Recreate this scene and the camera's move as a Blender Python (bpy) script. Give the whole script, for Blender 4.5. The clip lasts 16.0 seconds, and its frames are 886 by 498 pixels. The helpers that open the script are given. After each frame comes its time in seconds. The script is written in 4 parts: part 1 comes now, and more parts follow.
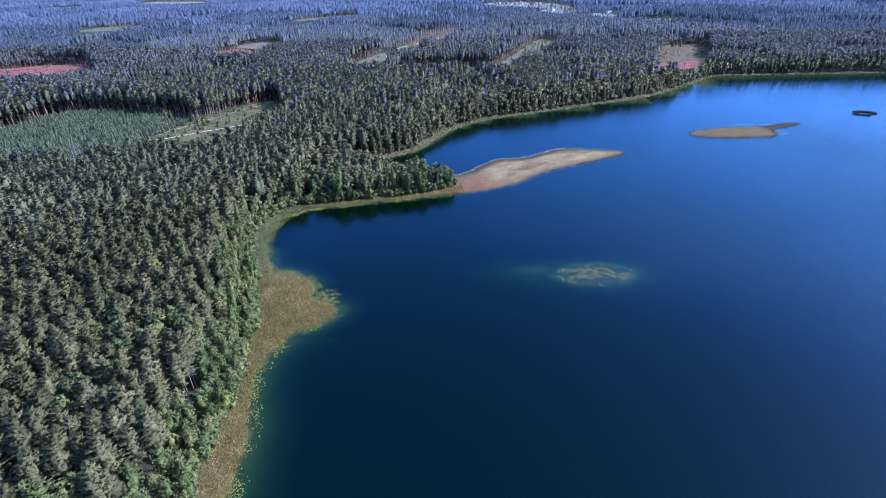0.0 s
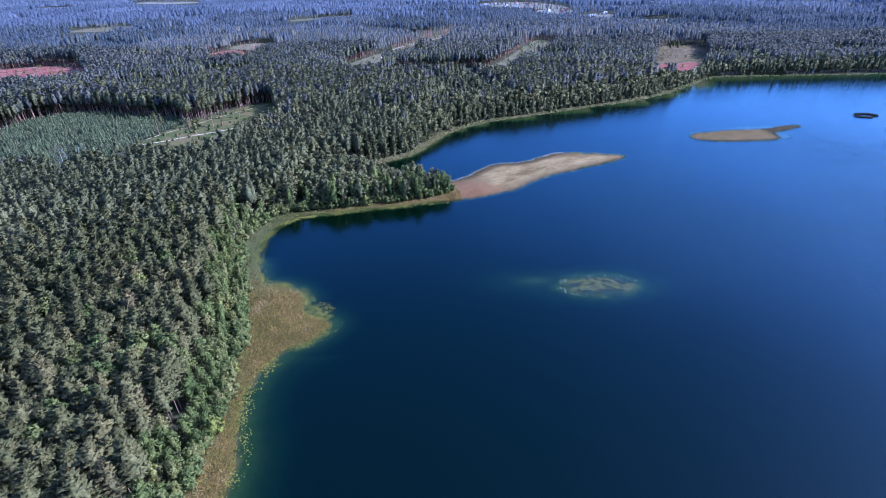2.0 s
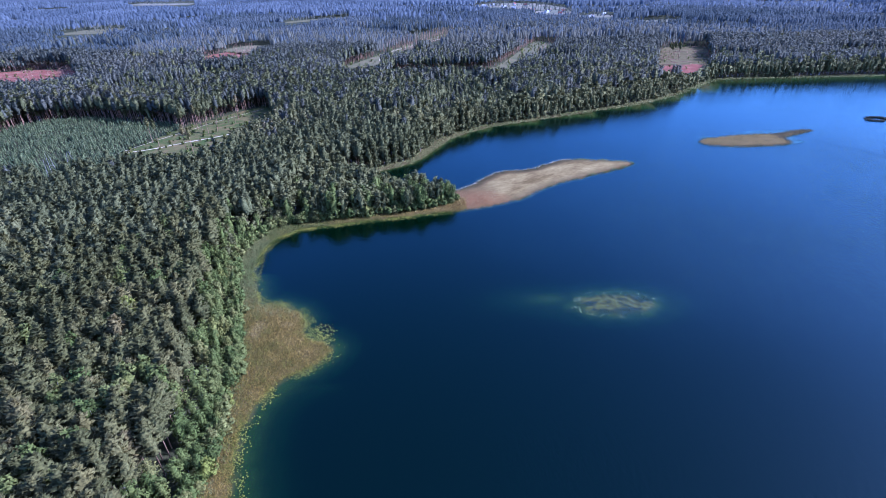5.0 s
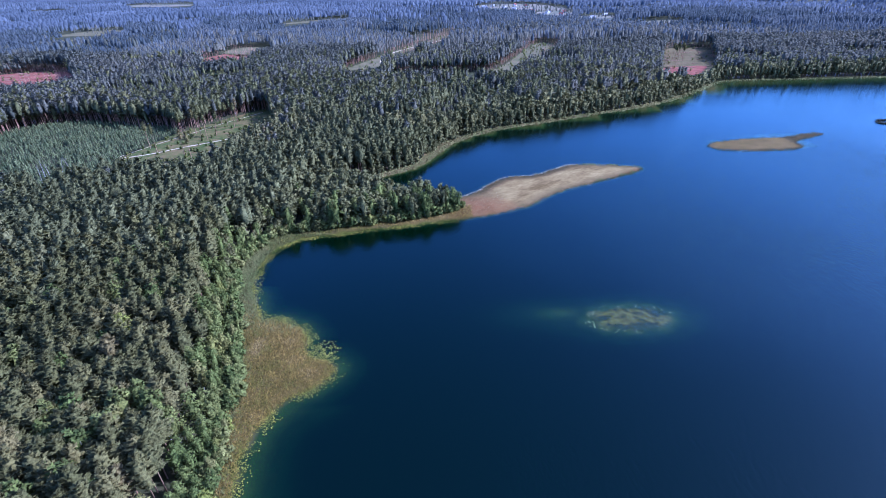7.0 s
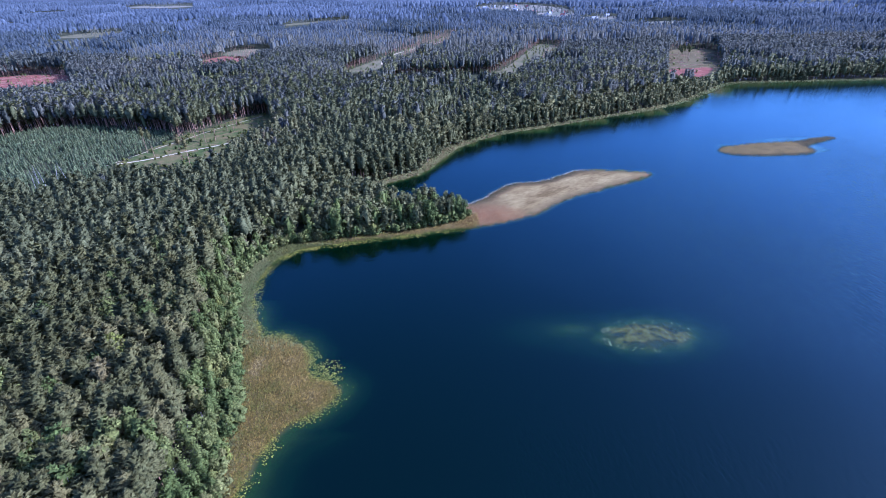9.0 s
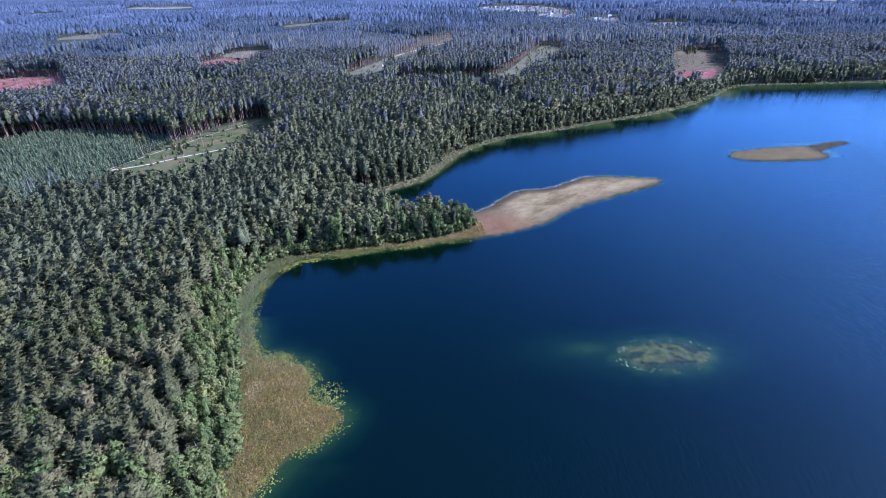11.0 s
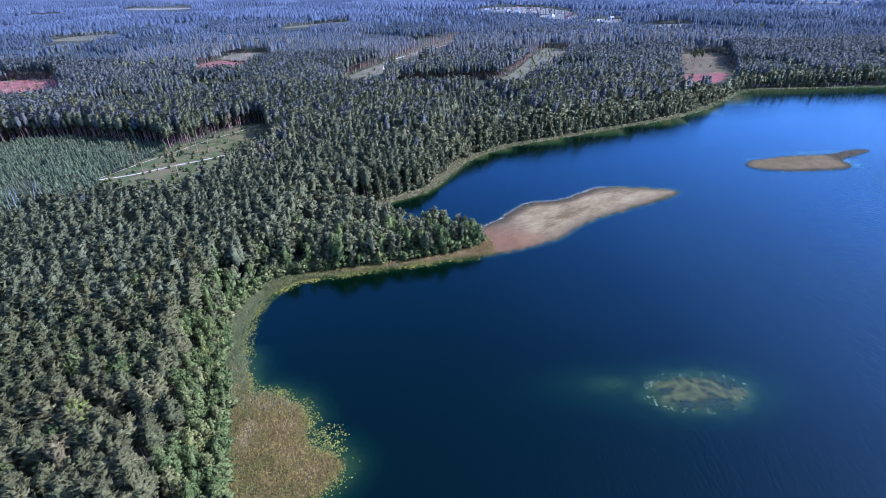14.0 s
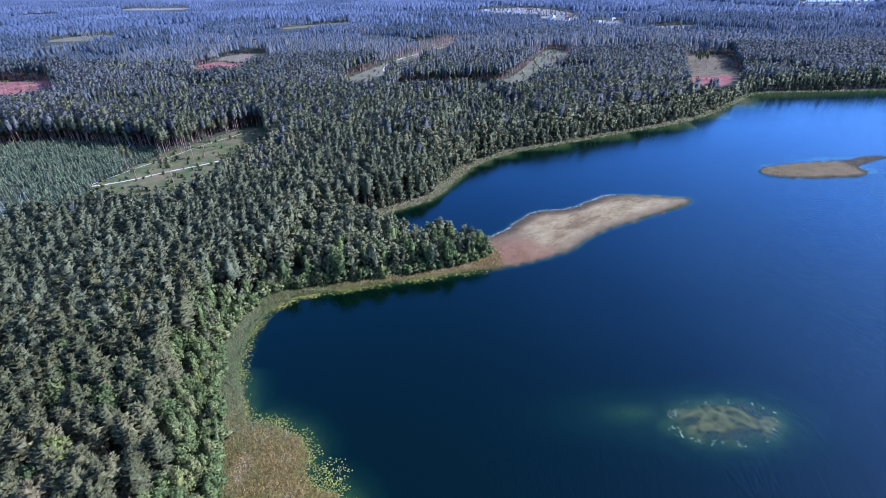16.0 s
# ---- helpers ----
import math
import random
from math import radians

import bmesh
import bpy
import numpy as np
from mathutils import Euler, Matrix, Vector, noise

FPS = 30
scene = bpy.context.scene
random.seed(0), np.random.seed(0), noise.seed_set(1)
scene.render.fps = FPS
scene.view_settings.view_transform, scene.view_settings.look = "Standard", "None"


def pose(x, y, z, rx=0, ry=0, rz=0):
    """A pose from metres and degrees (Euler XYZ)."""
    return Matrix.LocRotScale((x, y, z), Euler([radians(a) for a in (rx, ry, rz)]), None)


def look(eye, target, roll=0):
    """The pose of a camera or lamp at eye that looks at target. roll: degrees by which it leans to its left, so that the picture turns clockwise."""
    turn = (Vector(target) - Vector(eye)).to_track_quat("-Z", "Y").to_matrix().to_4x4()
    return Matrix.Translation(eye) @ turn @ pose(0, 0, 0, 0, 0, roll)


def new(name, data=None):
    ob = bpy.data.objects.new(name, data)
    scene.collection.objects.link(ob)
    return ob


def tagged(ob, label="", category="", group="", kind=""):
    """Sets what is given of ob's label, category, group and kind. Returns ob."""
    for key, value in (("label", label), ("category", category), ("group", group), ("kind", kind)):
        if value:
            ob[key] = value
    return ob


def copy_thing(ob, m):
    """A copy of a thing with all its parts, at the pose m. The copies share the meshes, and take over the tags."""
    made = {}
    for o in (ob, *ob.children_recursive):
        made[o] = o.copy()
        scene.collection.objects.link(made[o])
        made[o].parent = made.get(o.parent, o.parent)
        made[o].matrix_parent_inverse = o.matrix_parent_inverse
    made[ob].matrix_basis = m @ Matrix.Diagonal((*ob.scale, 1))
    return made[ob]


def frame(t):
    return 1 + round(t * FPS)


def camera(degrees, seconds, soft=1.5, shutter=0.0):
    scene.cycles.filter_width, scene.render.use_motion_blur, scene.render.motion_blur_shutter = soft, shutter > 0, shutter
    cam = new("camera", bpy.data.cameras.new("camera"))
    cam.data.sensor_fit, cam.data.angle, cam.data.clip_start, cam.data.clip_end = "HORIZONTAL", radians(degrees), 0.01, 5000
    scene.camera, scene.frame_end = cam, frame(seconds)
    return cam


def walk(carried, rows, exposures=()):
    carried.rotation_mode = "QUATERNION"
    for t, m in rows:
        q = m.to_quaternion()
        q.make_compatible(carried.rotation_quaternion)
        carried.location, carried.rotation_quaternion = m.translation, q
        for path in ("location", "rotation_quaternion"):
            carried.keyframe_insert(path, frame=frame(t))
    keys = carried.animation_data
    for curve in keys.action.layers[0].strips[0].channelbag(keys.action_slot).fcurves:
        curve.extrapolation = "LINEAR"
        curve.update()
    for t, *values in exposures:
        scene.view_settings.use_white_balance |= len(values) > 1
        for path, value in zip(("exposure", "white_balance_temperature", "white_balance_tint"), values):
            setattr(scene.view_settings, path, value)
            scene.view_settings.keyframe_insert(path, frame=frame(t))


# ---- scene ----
cam = camera(84.0, 16.0, soft=0.4)
# seconds, eye x y z, yaw, pitch, lean to the right
ROWS = [
    (0, 0.0, 0.0, 120.0, 0.0, -29.913, 1.34),
    (1, -0.05, 4.62, 120.0, -0.305, -29.916, 1.302),
    (2, -0.66, 9.14, 120.04, -0.534, -29.91, 1.294),
    (3, -1.69, 13.62, 120.1, -0.7, -29.896, 1.31),
    (4, -2.99, 18.1, 120.17, -0.813, -29.877, 1.341),
    (5.2, -4.74, 23.55, 120.28, -0.894, -29.848, 1.392),
    (6.4, -6.55, 29.13, 120.4, -0.933, -29.813, 1.448),
    (7.6, -8.3, 34.89, 120.51, -0.944, -29.775, 1.501),
    (8.8, -9.93, 40.88, 120.61, -0.942, -29.734, 1.544),
    (10, -11.4, 47.12, 120.69, -0.938, -29.692, 1.571),
    (11.2, -12.74, 53.62, 120.74, -0.946, -29.65, 1.58),
    (12.4, -14.02, 60.4, 120.74, -0.972, -29.609, 1.567),
    (13.6, -15.35, 67.43, 120.68, -1.027, -29.569, 1.531),
    (14.8, -16.88, 74.7, 120.56, -1.115, -29.532, 1.472),
    (16, -18.82, 82.18, 120.37, -1.243, -29.497, 1.392),
]
walk(cam, [(t, pose(x, y, z, 90 + pitch, 0, yaw) @ pose(0, 0, 0, 0, 0, -lean)) for t, x, y, z, yaw, pitch, lean in ROWS],
     exposures=[(0.0, 0.95, 4390, 42), (16.0, 0.95, 4390, 42)])

# ---- sky and sun ----
SUN_AZ, SUN_EL = 5.0, 40.0      # degrees from +x towards +y; above the horizon
world = bpy.data.worlds.new("sky")
scene.world = world
world.use_nodes = True
wn = world.node_tree.nodes
sky = wn.new("ShaderNodeTexSky")
sky.sky_type, sky.sun_disc = "NISHITA", False
sky.sun_elevation, sky.sun_rotation = radians(SUN_EL), radians(90 - SUN_AZ)
sky.air_density, sky.dust_density, sky.ozone_density = 1.1, 1.8, 6.0
world.node_tree.links.new(sky.outputs[0], wn["Background"].inputs[0])
wn["Background"].inputs[1].default_value = 0.155
sun = new("sun", bpy.data.lights.new("sun", "SUN"))
sun.data.energy, sun.data.angle, sun.data.color = 4.2, radians(0.6), (1.0, 0.94, 0.80)
sa, se = radians(SUN_AZ), radians(SUN_EL)
sun.matrix_world = look((400 * math.cos(sa) * math.cos(se), 400 * math.sin(sa) * math.cos(se), 400 * math.sin(se)), (0, 0, 0))


# ---- materials ----
def material(name, rough=0.8, spec=0.2):
    m = bpy.data.materials.new(name)
    m.use_nodes = True
    nt = m.node_tree
    bsdf = nt.nodes["Principled BSDF"]
    bsdf.inputs["Roughness"].default_value = rough
    bsdf.inputs["Specular IOR Level"].default_value = spec
    return m, nt, bsdf


def noise_node(nt, scale, detail=4.0, stretch=(1, 1, 1), turn=0.0):
    co = nt.nodes.new("ShaderNodeTexCoord")
    mp = nt.nodes.new("ShaderNodeMapping")
    mp.vector_type = "TEXTURE"
    mp.inputs["Scale"].default_value = [1 / v for v in stretch]
    mp.inputs["Rotation"].default_value = (0, 0, radians(turn))
    nz = nt.nodes.new("ShaderNodeTexNoise")
    nz.inputs["Scale"].default_value, nz.inputs["Detail"].default_value = scale, detail
    nt.links.new(co.outputs["Object"], mp.inputs[0])
    nt.links.new(mp.outputs[0], nz.inputs["Vector"])
    return nz.outputs["Fac"]


def ramp(nt, fac, stops):
    r = nt.nodes.new("ShaderNodeValToRGB")
    while len(r.color_ramp.elements) < len(stops):
        r.color_ramp.elements.new(0.5)
    for e, (p, c) in zip(r.color_ramp.elements, stops):
        e.position, e.color = p, (*c, 1)
    nt.links.new(fac, r.inputs[0])
    return r.outputs[0]


def blend(nt, fac, a, b, how="MIX"):
    n = nt.nodes.new("ShaderNodeMix")
    n.data_type, n.blend_type = "RGBA", how
    for socket, v in ((n.inputs[0], fac), (n.inputs[6], a), (n.inputs[7], b)):
        if isinstance(v, bpy.types.NodeSocket):
            nt.links.new(v, socket)
        else:
            socket.default_value = v if isinstance(v, (int, float)) else (*v, 1)
    return n.outputs[2]


def attribute(nt, name):
    a = nt.nodes.new("ShaderNodeAttribute")
    a.attribute_name = name
    return a.outputs["Fac"]


def math_node(nt, op, a, b):
    n = nt.nodes.new("ShaderNodeMath")
    n.operation = op
    for socket, v in zip(n.inputs, (a, b)):
        if isinstance(v, bpy.types.NodeSocket):
            nt.links.new(v, socket)
        else:
            socket.default_value = v
    return n.outputs[0]


def foliage(name, stops, single=False, through_light=0.22, leafy=0.24, sheen=0.12):
    """Leaves: colour by tree (object's or stored random value) and by leaf."""
    m, nt, bsdf = material(name, 0.75, sheen)
    if single:
        pick = nt.nodes.new("ShaderNodeObjectInfo").outputs["Random"]
    else:
        pick = attribute(nt, "tint")
    col = ramp(nt, pick, stops)
    isl = nt.nodes.new("ShaderNodeNewGeometry").outputs["Random Per Island"]
    dark = ramp(nt, isl, [(0.0, (1 - leafy,) * 3), (1.0, (1 + leafy,) * 3)])
    col = blend(nt, 1.0, col, dark, "MULTIPLY")
    grain = ramp(nt, noise_node(nt, 1.7, 3), [(0.34, (0.50,) * 3), (0.50, (1.0,) * 3), (0.68, (1.34,) * 3)])
    col = blend(nt, 1.0, col, grain, "MULTIPLY")
    nt.links.new(col, bsdf.inputs["Base Color"])
    tr = nt.nodes.new("ShaderNodeBsdfTranslucent")
    nt.links.new(col, tr.inputs[0])
    mx = nt.nodes.new("ShaderNodeMixShader")
    mx.inputs[0].default_value = through_light
    nt.links.new(bsdf.outputs[0], mx.inputs[1])
    nt.links.new(tr.outputs[0], mx.inputs[2])
    nt.links.new(mx.outputs[0], nt.nodes["Material Output"].inputs[0])
    return m


PINE = [(0.0, (0.0997, 0.1004, 0.0331)), (0.45, (0.1309, 0.1285, 0.0424)), (0.8, (0.1620, 0.1506, 0.0503)), (0.95, (0.1782, 0.1601, 0.0541)), (1.0, (0.2066, 0.1601, 0.0635))]
BROAD = [(0.0, (0.0955, 0.1248, 0.0262)), (0.4, (0.1358, 0.1614, 0.0348)), (0.75, (0.1739, 0.1889, 0.0445)), (0.92, (0.2099, 0.1993, 0.0539)), (1.0, (0.1973, 0.2146, 0.0340))]
# aerial haze put into the needle colours, bluer with each step of distance
FAR_HAZE = [(0.0, (0.0932, 0.0999, 0.0668)), (0.6, (0.1200, 0.1227, 0.0835)), (1.0, (0.1519, 0.1480, 0.1026))]
DISTANT_HAZE = [(0.0, (0.0689, 0.0863, 0.0820)), (0.6, (0.0911, 0.1090, 0.1046)), (1.0, (0.1168, 0.1347, 0.1272))]
HORIZON_HAZE = [(0.0, (0.0925, 0.1151, 0.1269)), (0.6, (0.1194, 0.1439, 0.1593)), (1.0, (0.1511, 0.1777, 0.1920))]
YOUNG = [(0.0, (0.0966, 0.1269, 0.0525)), (1.0, (0.1691, 0.1935, 0.0751))]
# the pine colour turned bluer, for haze painted over the middle distance
PINE_MID_HAZE = [(p, (1.06 * r, 1.11 * g, 1.30 * b)) for p, (r, g, b) in PINE]
m_pine_mid = foliage("pine_needles_hazed", PINE_MID_HAZE, leafy=0.18, sheen=0.05)
m_pine, m_pine_one = foliage("pine_needles", PINE, leafy=0.12, sheen=0.05), foliage("pine_needles_single", PINE, True, leafy=0.12, sheen=0.05)
m_broad, m_broad_one = foliage("broad_leaves", BROAD), foliage("broad_leaves_single", BROAD, True)
BIRCH = [(0.0, (0.1048, 0.1097, 0.0361)), (0.5, (0.1423, 0.1416, 0.0470)), (1.0, (0.1988, 0.1840, 0.0606))]
m_far_birch = foliage("far_birch_leaves", BIRCH)
# needles of the farther woods, with the haze in their colour
m_distant = foliage("hazed_distant_needles", DISTANT_HAZE, leafy=0.12, sheen=0.05)
m_far, m_young, m_horizon = foliage("hazed_far_needles", FAR_HAZE, leafy=0.14, sheen=0.05), foliage("young_needles", YOUNG), foliage("hazed_horizon_needles", HORIZON_HAZE, False, 0.30, 0.10, 0.05)


def bark(name, low, high):
    m, nt, bsdf = material(name, 0.9, 0.1)
    nt.links.new(ramp(nt, noise_node(nt, 0.9, 5, (1, 1, 0.3)), [(0.3, low), (0.7, high)]), bsdf.inputs["Base Color"])
    return m


m_bark = bark("pine_bark", (0.2400, 0.1377, 0.0820), (0.4600, 0.2945, 0.1804))
m_birch = bark("birch_bark", (0.22, 0.20, 0.17), (0.62, 0.59, 0.54))
m_dead = bark("dead_wood", (0.30, 0.28, 0.25), (0.50, 0.47, 0.43))


def soil(name, a, b, c, big=0.03, small=0.7, bump=0.4):
    m, nt, bsdf = material(name, 0.95, 0.05)
    base = ramp(nt, noise_node(nt, big, 5), [(0.35, a), (0.65, b)])
    col = blend(nt, ramp(nt, noise_node(nt, small, 6), [(0.45, (0, 0, 0)), (0.7, (0.8, 0.8, 0.8))]), base, c)
    nt.links.new(col, bsdf.inputs["Base Color"])
    bp = nt.nodes.new("ShaderNodeBump")
    bp.inputs["Strength"].default_value, bp.inputs["Distance"].default_value = bump, 0.4
    nt.links.new(noise_node(nt, 1.3, 6), bp.inputs["Height"])
    nt.links.new(bp.outputs[0], bsdf.inputs["Normal"])
    return m, nt, bsdf, col


m_ground, nt, bsdf, col = soil("forest_floor", (0.038, 0.046, 0.020), (0.062, 0.064, 0.028), (0.085, 0.074, 0.038))
litter = ramp(nt, noise_node(nt, 0.12, 6), [(0.3, (0.0950, 0.0758, 0.0260)), (0.5, (0.1406, 0.1011, 0.0390)), (0.72, (0.1824, 0.1336, 0.0572))])
silt = ramp(nt, noise_node(nt, 0.42, 9), [(0.34, (0.012, 0.012, 0.004)), (0.42, (0.064, 0.056, 0.010)), (0.52, (0.110, 0.094, 0.016)), (0.70, (0.185, 0.156, 0.028))])
col = blend(nt, attribute(nt, "litter"), col, litter)
pale = ramp(nt, noise_node(nt, 0.10, 9, (0.45, 1, 1), 35), [(0.34, (0.1300, 0.0900, 0.0300)), (0.47, (0.2100, 0.1530, 0.0560)), (0.62, (0.2650, 0.2020, 0.0760)), (0.76, (0.3050, 0.2380, 0.0960))])
pale = blend(nt, 1.0, pale, ramp(nt, noise_node(nt, 0.9, 6, (0.4, 1, 1), 30), [(0.3, (0.74, 0.71, 0.66)), (0.6, (1.06, 1.06, 1.06))]), "MULTIPLY")
ruddy = ramp(nt, noise_node(nt, 0.15, 6), [(0.35, (0.1345, 0.0622, 0.0203)), (0.65, (0.1995, 0.0972, 0.0363))])
col = blend(nt, attribute(nt, "sand"), col, pale)
col = blend(nt, attribute(nt, "rust"), col, ruddy)
tussocks = ramp(nt, noise_node(nt, 0.5, 6), [(0.3, (0.034, 0.032, 0.012)), (0.7, (0.090, 0.074, 0.030))])
col = blend(nt, attribute(nt, "tussock"), col, tussocks)
peat = ramp(nt, noise_node(nt, 0.2, 5), [(0.35, (0.016, 0.026, 0.008)), (0.65, (0.036, 0.050, 0.016))])
col = blend(nt, attribute(nt, "bed"), col, peat)
col = blend(nt, attribute(nt, "shoal"), col, silt)
weeds = ramp(nt, noise_node(nt, 0.8, 6), [(0.35, (0.005, 0.004, 0.002)), (0.7, (0.018, 0.013, 0.006))])
col = blend(nt, attribute(nt, "weed"), col, weeds)
nt.links.new(col, bsdf.inputs["Base Color"])
m_grass = soil("clearing_grass", (0.0560, 0.0800, 0.0190), (0.1150, 0.1050, 0.0330), (0.1750, 0.1180, 0.0520), 0.05, 0.16)[0]
m_red = soil("bare_cutting", (0.1900, 0.0640, 0.0430), (0.2700, 0.1050, 0.0660), (0.1400, 0.0760, 0.0400), 0.06, 0.3)[0]
m_tan = soil("dry_cutting", (0.0994, 0.0762, 0.0309), (0.1524, 0.1192, 0.0524), (0.0927, 0.0894, 0.0286), 0.05, 0.3)[0]
m_track = soil("sandy_track", (0.3600, 0.3045, 0.1750), (0.5400, 0.4495, 0.2750), (0.2250, 0.2030, 0.0938), 0.08, 0.3, 0.1)[0]
m_field = soil("stubble_field", (0.1273, 0.1358, 0.0842), (0.2865, 0.2416, 0.1683), (0.1034, 0.1132, 0.0673), 0.012, 0.06, 0.1)[0]

# water: clear over the shallows, closing to dark blue-green with depth, glossy and rippled
m_water = bpy.data.materials.new("lake_water")
m_water.use_nodes = True
nt = m_water.node_tree
nt.nodes.remove(nt.nodes["Principled BSDF"])
deep = nt.nodes.new("ShaderNodeBsdfDiffuse")
nt.links.new(ramp(nt, attribute(nt, "murk"), [(0.0, (0.022, 0.050, 0.008)), (0.70, (0.010, 0.032, 0.004)), (0.93, (0.0018, 0.0100, 0.0026)), (0.985, (0.0010, 0.0070, 0.0018)), (1.0, (0.0005, 0.0038, 0.0010))]), deep.inputs[0])
clear = nt.nodes.new("ShaderNodeBsdfTransparent")
clear.inputs[0].default_value = (0.88, 0.92, 0.78, 1)
body = nt.nodes.new("ShaderNodeMixShader")
nt.links.new(attribute(nt, "murk"), body.inputs[0])
nt.links.new(clear.outputs[0], body.inputs[1])
nt.links.new(deep.outputs[0], body.inputs[2])
gloss = nt.nodes.new("ShaderNodeBsdfGlossy")
gloss.inputs["Color"].default_value = (0.60, 0.89, 0.97, 1)
gloss.inputs["Roughness"].default_value = 0.11
fres = nt.nodes.new("ShaderNodeFresnel")
fres.inputs[0].default_value = 1.31
surf = nt.nodes.new("ShaderNodeMixShader")
nt.links.new(fres.outputs[0], surf.inputs[0])
nt.links.new(body.outputs[0], surf.inputs[1])
nt.links.new(gloss.outputs[0], surf.inputs[2])
nt.links.new(surf.outputs[0], nt.nodes["Material Output"].inputs[0])
WIND = 100.0                      # degrees by which the crests turn from +x
swell = noise_node(nt, 0.75, 2.0, (0.45, 1.0, 1.0), WIND)
ridge = math_node(nt, "ABSOLUTE", math_node(nt, "SUBTRACT", noise_node(nt, 0.98, 1.0, (0.34, 1.0, 1.0), WIND + 4), 0.5), 0.0)
waves = math_node(nt, "SUBTRACT", math_node(nt, "MULTIPLY", swell, 0.8), math_node(nt, "MULTIPLY", ridge, 1.6))
gusts = ramp(nt, noise_node(nt, 0.012, 3), [(0.35, (0.6,) * 3), (0.65, (1.0,) * 3)])
calm = attribute(nt, "ripple_strength")
bp = nt.nodes.new("ShaderNodeBump")
bp.inputs["Distance"].default_value = 0.33
nt.links.new(math_node(nt, "MULTIPLY", gusts, calm), bp.inputs["Strength"])
nt.links.new(waves, bp.inputs["Height"])
nt.links.new(bp.outputs[0], gloss.inputs["Normal"])
nt.links.new(bp.outputs[0], fres.inputs["Normal"])

# ---- the plan, in metres ----
SHORE_WEST = [(-58, -20), (-58, 40), (-59, 82), (-60, 95), (-62, 106), (-66, 125), (-63, 140), (-57, 148), (-50, 153), (-44, 161), (-48, 164), (-54, 166),
              (-57, 171), (-58, 178), (-61, 184), (-68, 188), (-78, 190), (-85, 204), (-89, 214), (-91, 223), (-91, 232), (-89, 242), (-85, 252), (-78, 258), (-60, 263), (-32, 268), (-10, 272)]
SHORE_SPIT = [(8, 275), (24, 279), (44, 287), (56, 296), (68, 307), (83, 315), (112, 329), (133, 342), (125, 349), (109, 352), (88, 353), (70, 343), (56, 336),
              (40, 333), (27, 322), (19, 312), (11, 306), (-10, 301), (-32, 307), (-50, 320), (-57, 331)]
SHORE_FAR = [(-43, 340), (-25, 351), (-17, 358), (-4, 381), (9, 407), (37, 433), (52, 442), (88, 456), (145, 480), (196, 501), (243, 530), (287, 568),
             (322, 599), (351, 606), (416, 602), (482, 600), (540, 598), (700, 585), (860, 480), (930, 200), (800, -150), (400, -300), (0, -250), (-50, -130)]
ISLAND = [(199, 385), (201, 376), (216, 371), (240, 370), (257, 371), (266, 377), (266, 386), (272, 391), (286, 397), (301, 404), (297, 408), (284, 405), (268, 399), (252, 399), (240, 398), (223, 396), (208, 392)]
WOOD_EDGE = [(-65, -60), (-66, 40), (-67, 77), (-69, 91), (-69, 107), (-70, 124), (-72, 138), (-76, 159), (-84, 184), (-94, 210), (-99, 232), (-96, 247), (-89, 261),
             (-61, 268), (-30, 273), (-4, 280), (9, 288), (4, 293), (-25, 298), (-45, 312), (-62, 330)]
PLANTATION = [(-460, 420), (-392, 442), (-377, 490), (-330, 500), (-281, 485), (-229, 463), (-236, 420), (-246, 394), (-290, 372), (-370, 365), (-450, 380)]
CLEARING = [(-244, 394), (-222, 382), (-198, 377), (-186, 386), (-171, 431), (-176, 454), (-161, 508), (-176, 532), (-202, 501), (-216, 476), (-228, 458), (-238, 417)]
CUT_WEST = [(-640, 690), (-541, 705), (-505, 730), (-505, 765), (-540, 795), (-588, 800), (-650, 765)]
CUT_MID = [(-362, 850), (-307, 867), (-300, 905), (-322, 924), (-354, 930), (-372, 890)]
RIDE_ONE = [(-126, 744), (-101, 718), (-73, 714), (-77, 829), (-33, 929), (29, 1072), (25, 1107), (-68, 906), (-103, 810)]
GLADE = [(-346, 926), (-305, 906), (-290, 985), (-332, 1015), (-366, 970)]
RIDE_TWO = [(68, 694), (88, 691), (136, 772), (189, 860), (212, 933), (186, 965), (143, 868), (99, 757)]
CUT_NORTH = [(270, 640), (294, 692), (366, 848), (430, 850), (397, 770), (366, 701), (318, 650)]
FIELDS = [[(150, 1850), (275, 1680), (420, 1700), (360, 1960), (210, 2000)], [(300, 1560), (345, 1464), (385, 1500), (410, 1640), (330, 1640)],
          [(381, 1440), (388, 1331), (446, 1340), (474, 1458)], [(474, 1270), (482, 1206), (552, 1211), (574, 1288)], [(1210, 1830), (1360, 1762), (1490, 1900), (1311, 1960)],
          [(-840, 1180), (-700, 1196), (-690, 1222), (-830, 1212)], [(-610, 1228), (-530, 1240), (-525, 1262), (-600, 1256)], [(-1330, 2480), (-1070, 2400), (-1060, 2520), (-1330, 2620)], [(-870, 1300), (-800, 1290), (-740, 1330), (-790, 1420), (-870, 1380)], [(-380, 1440), (-250, 1530), (-240, 1590), (-370, 1500)]]


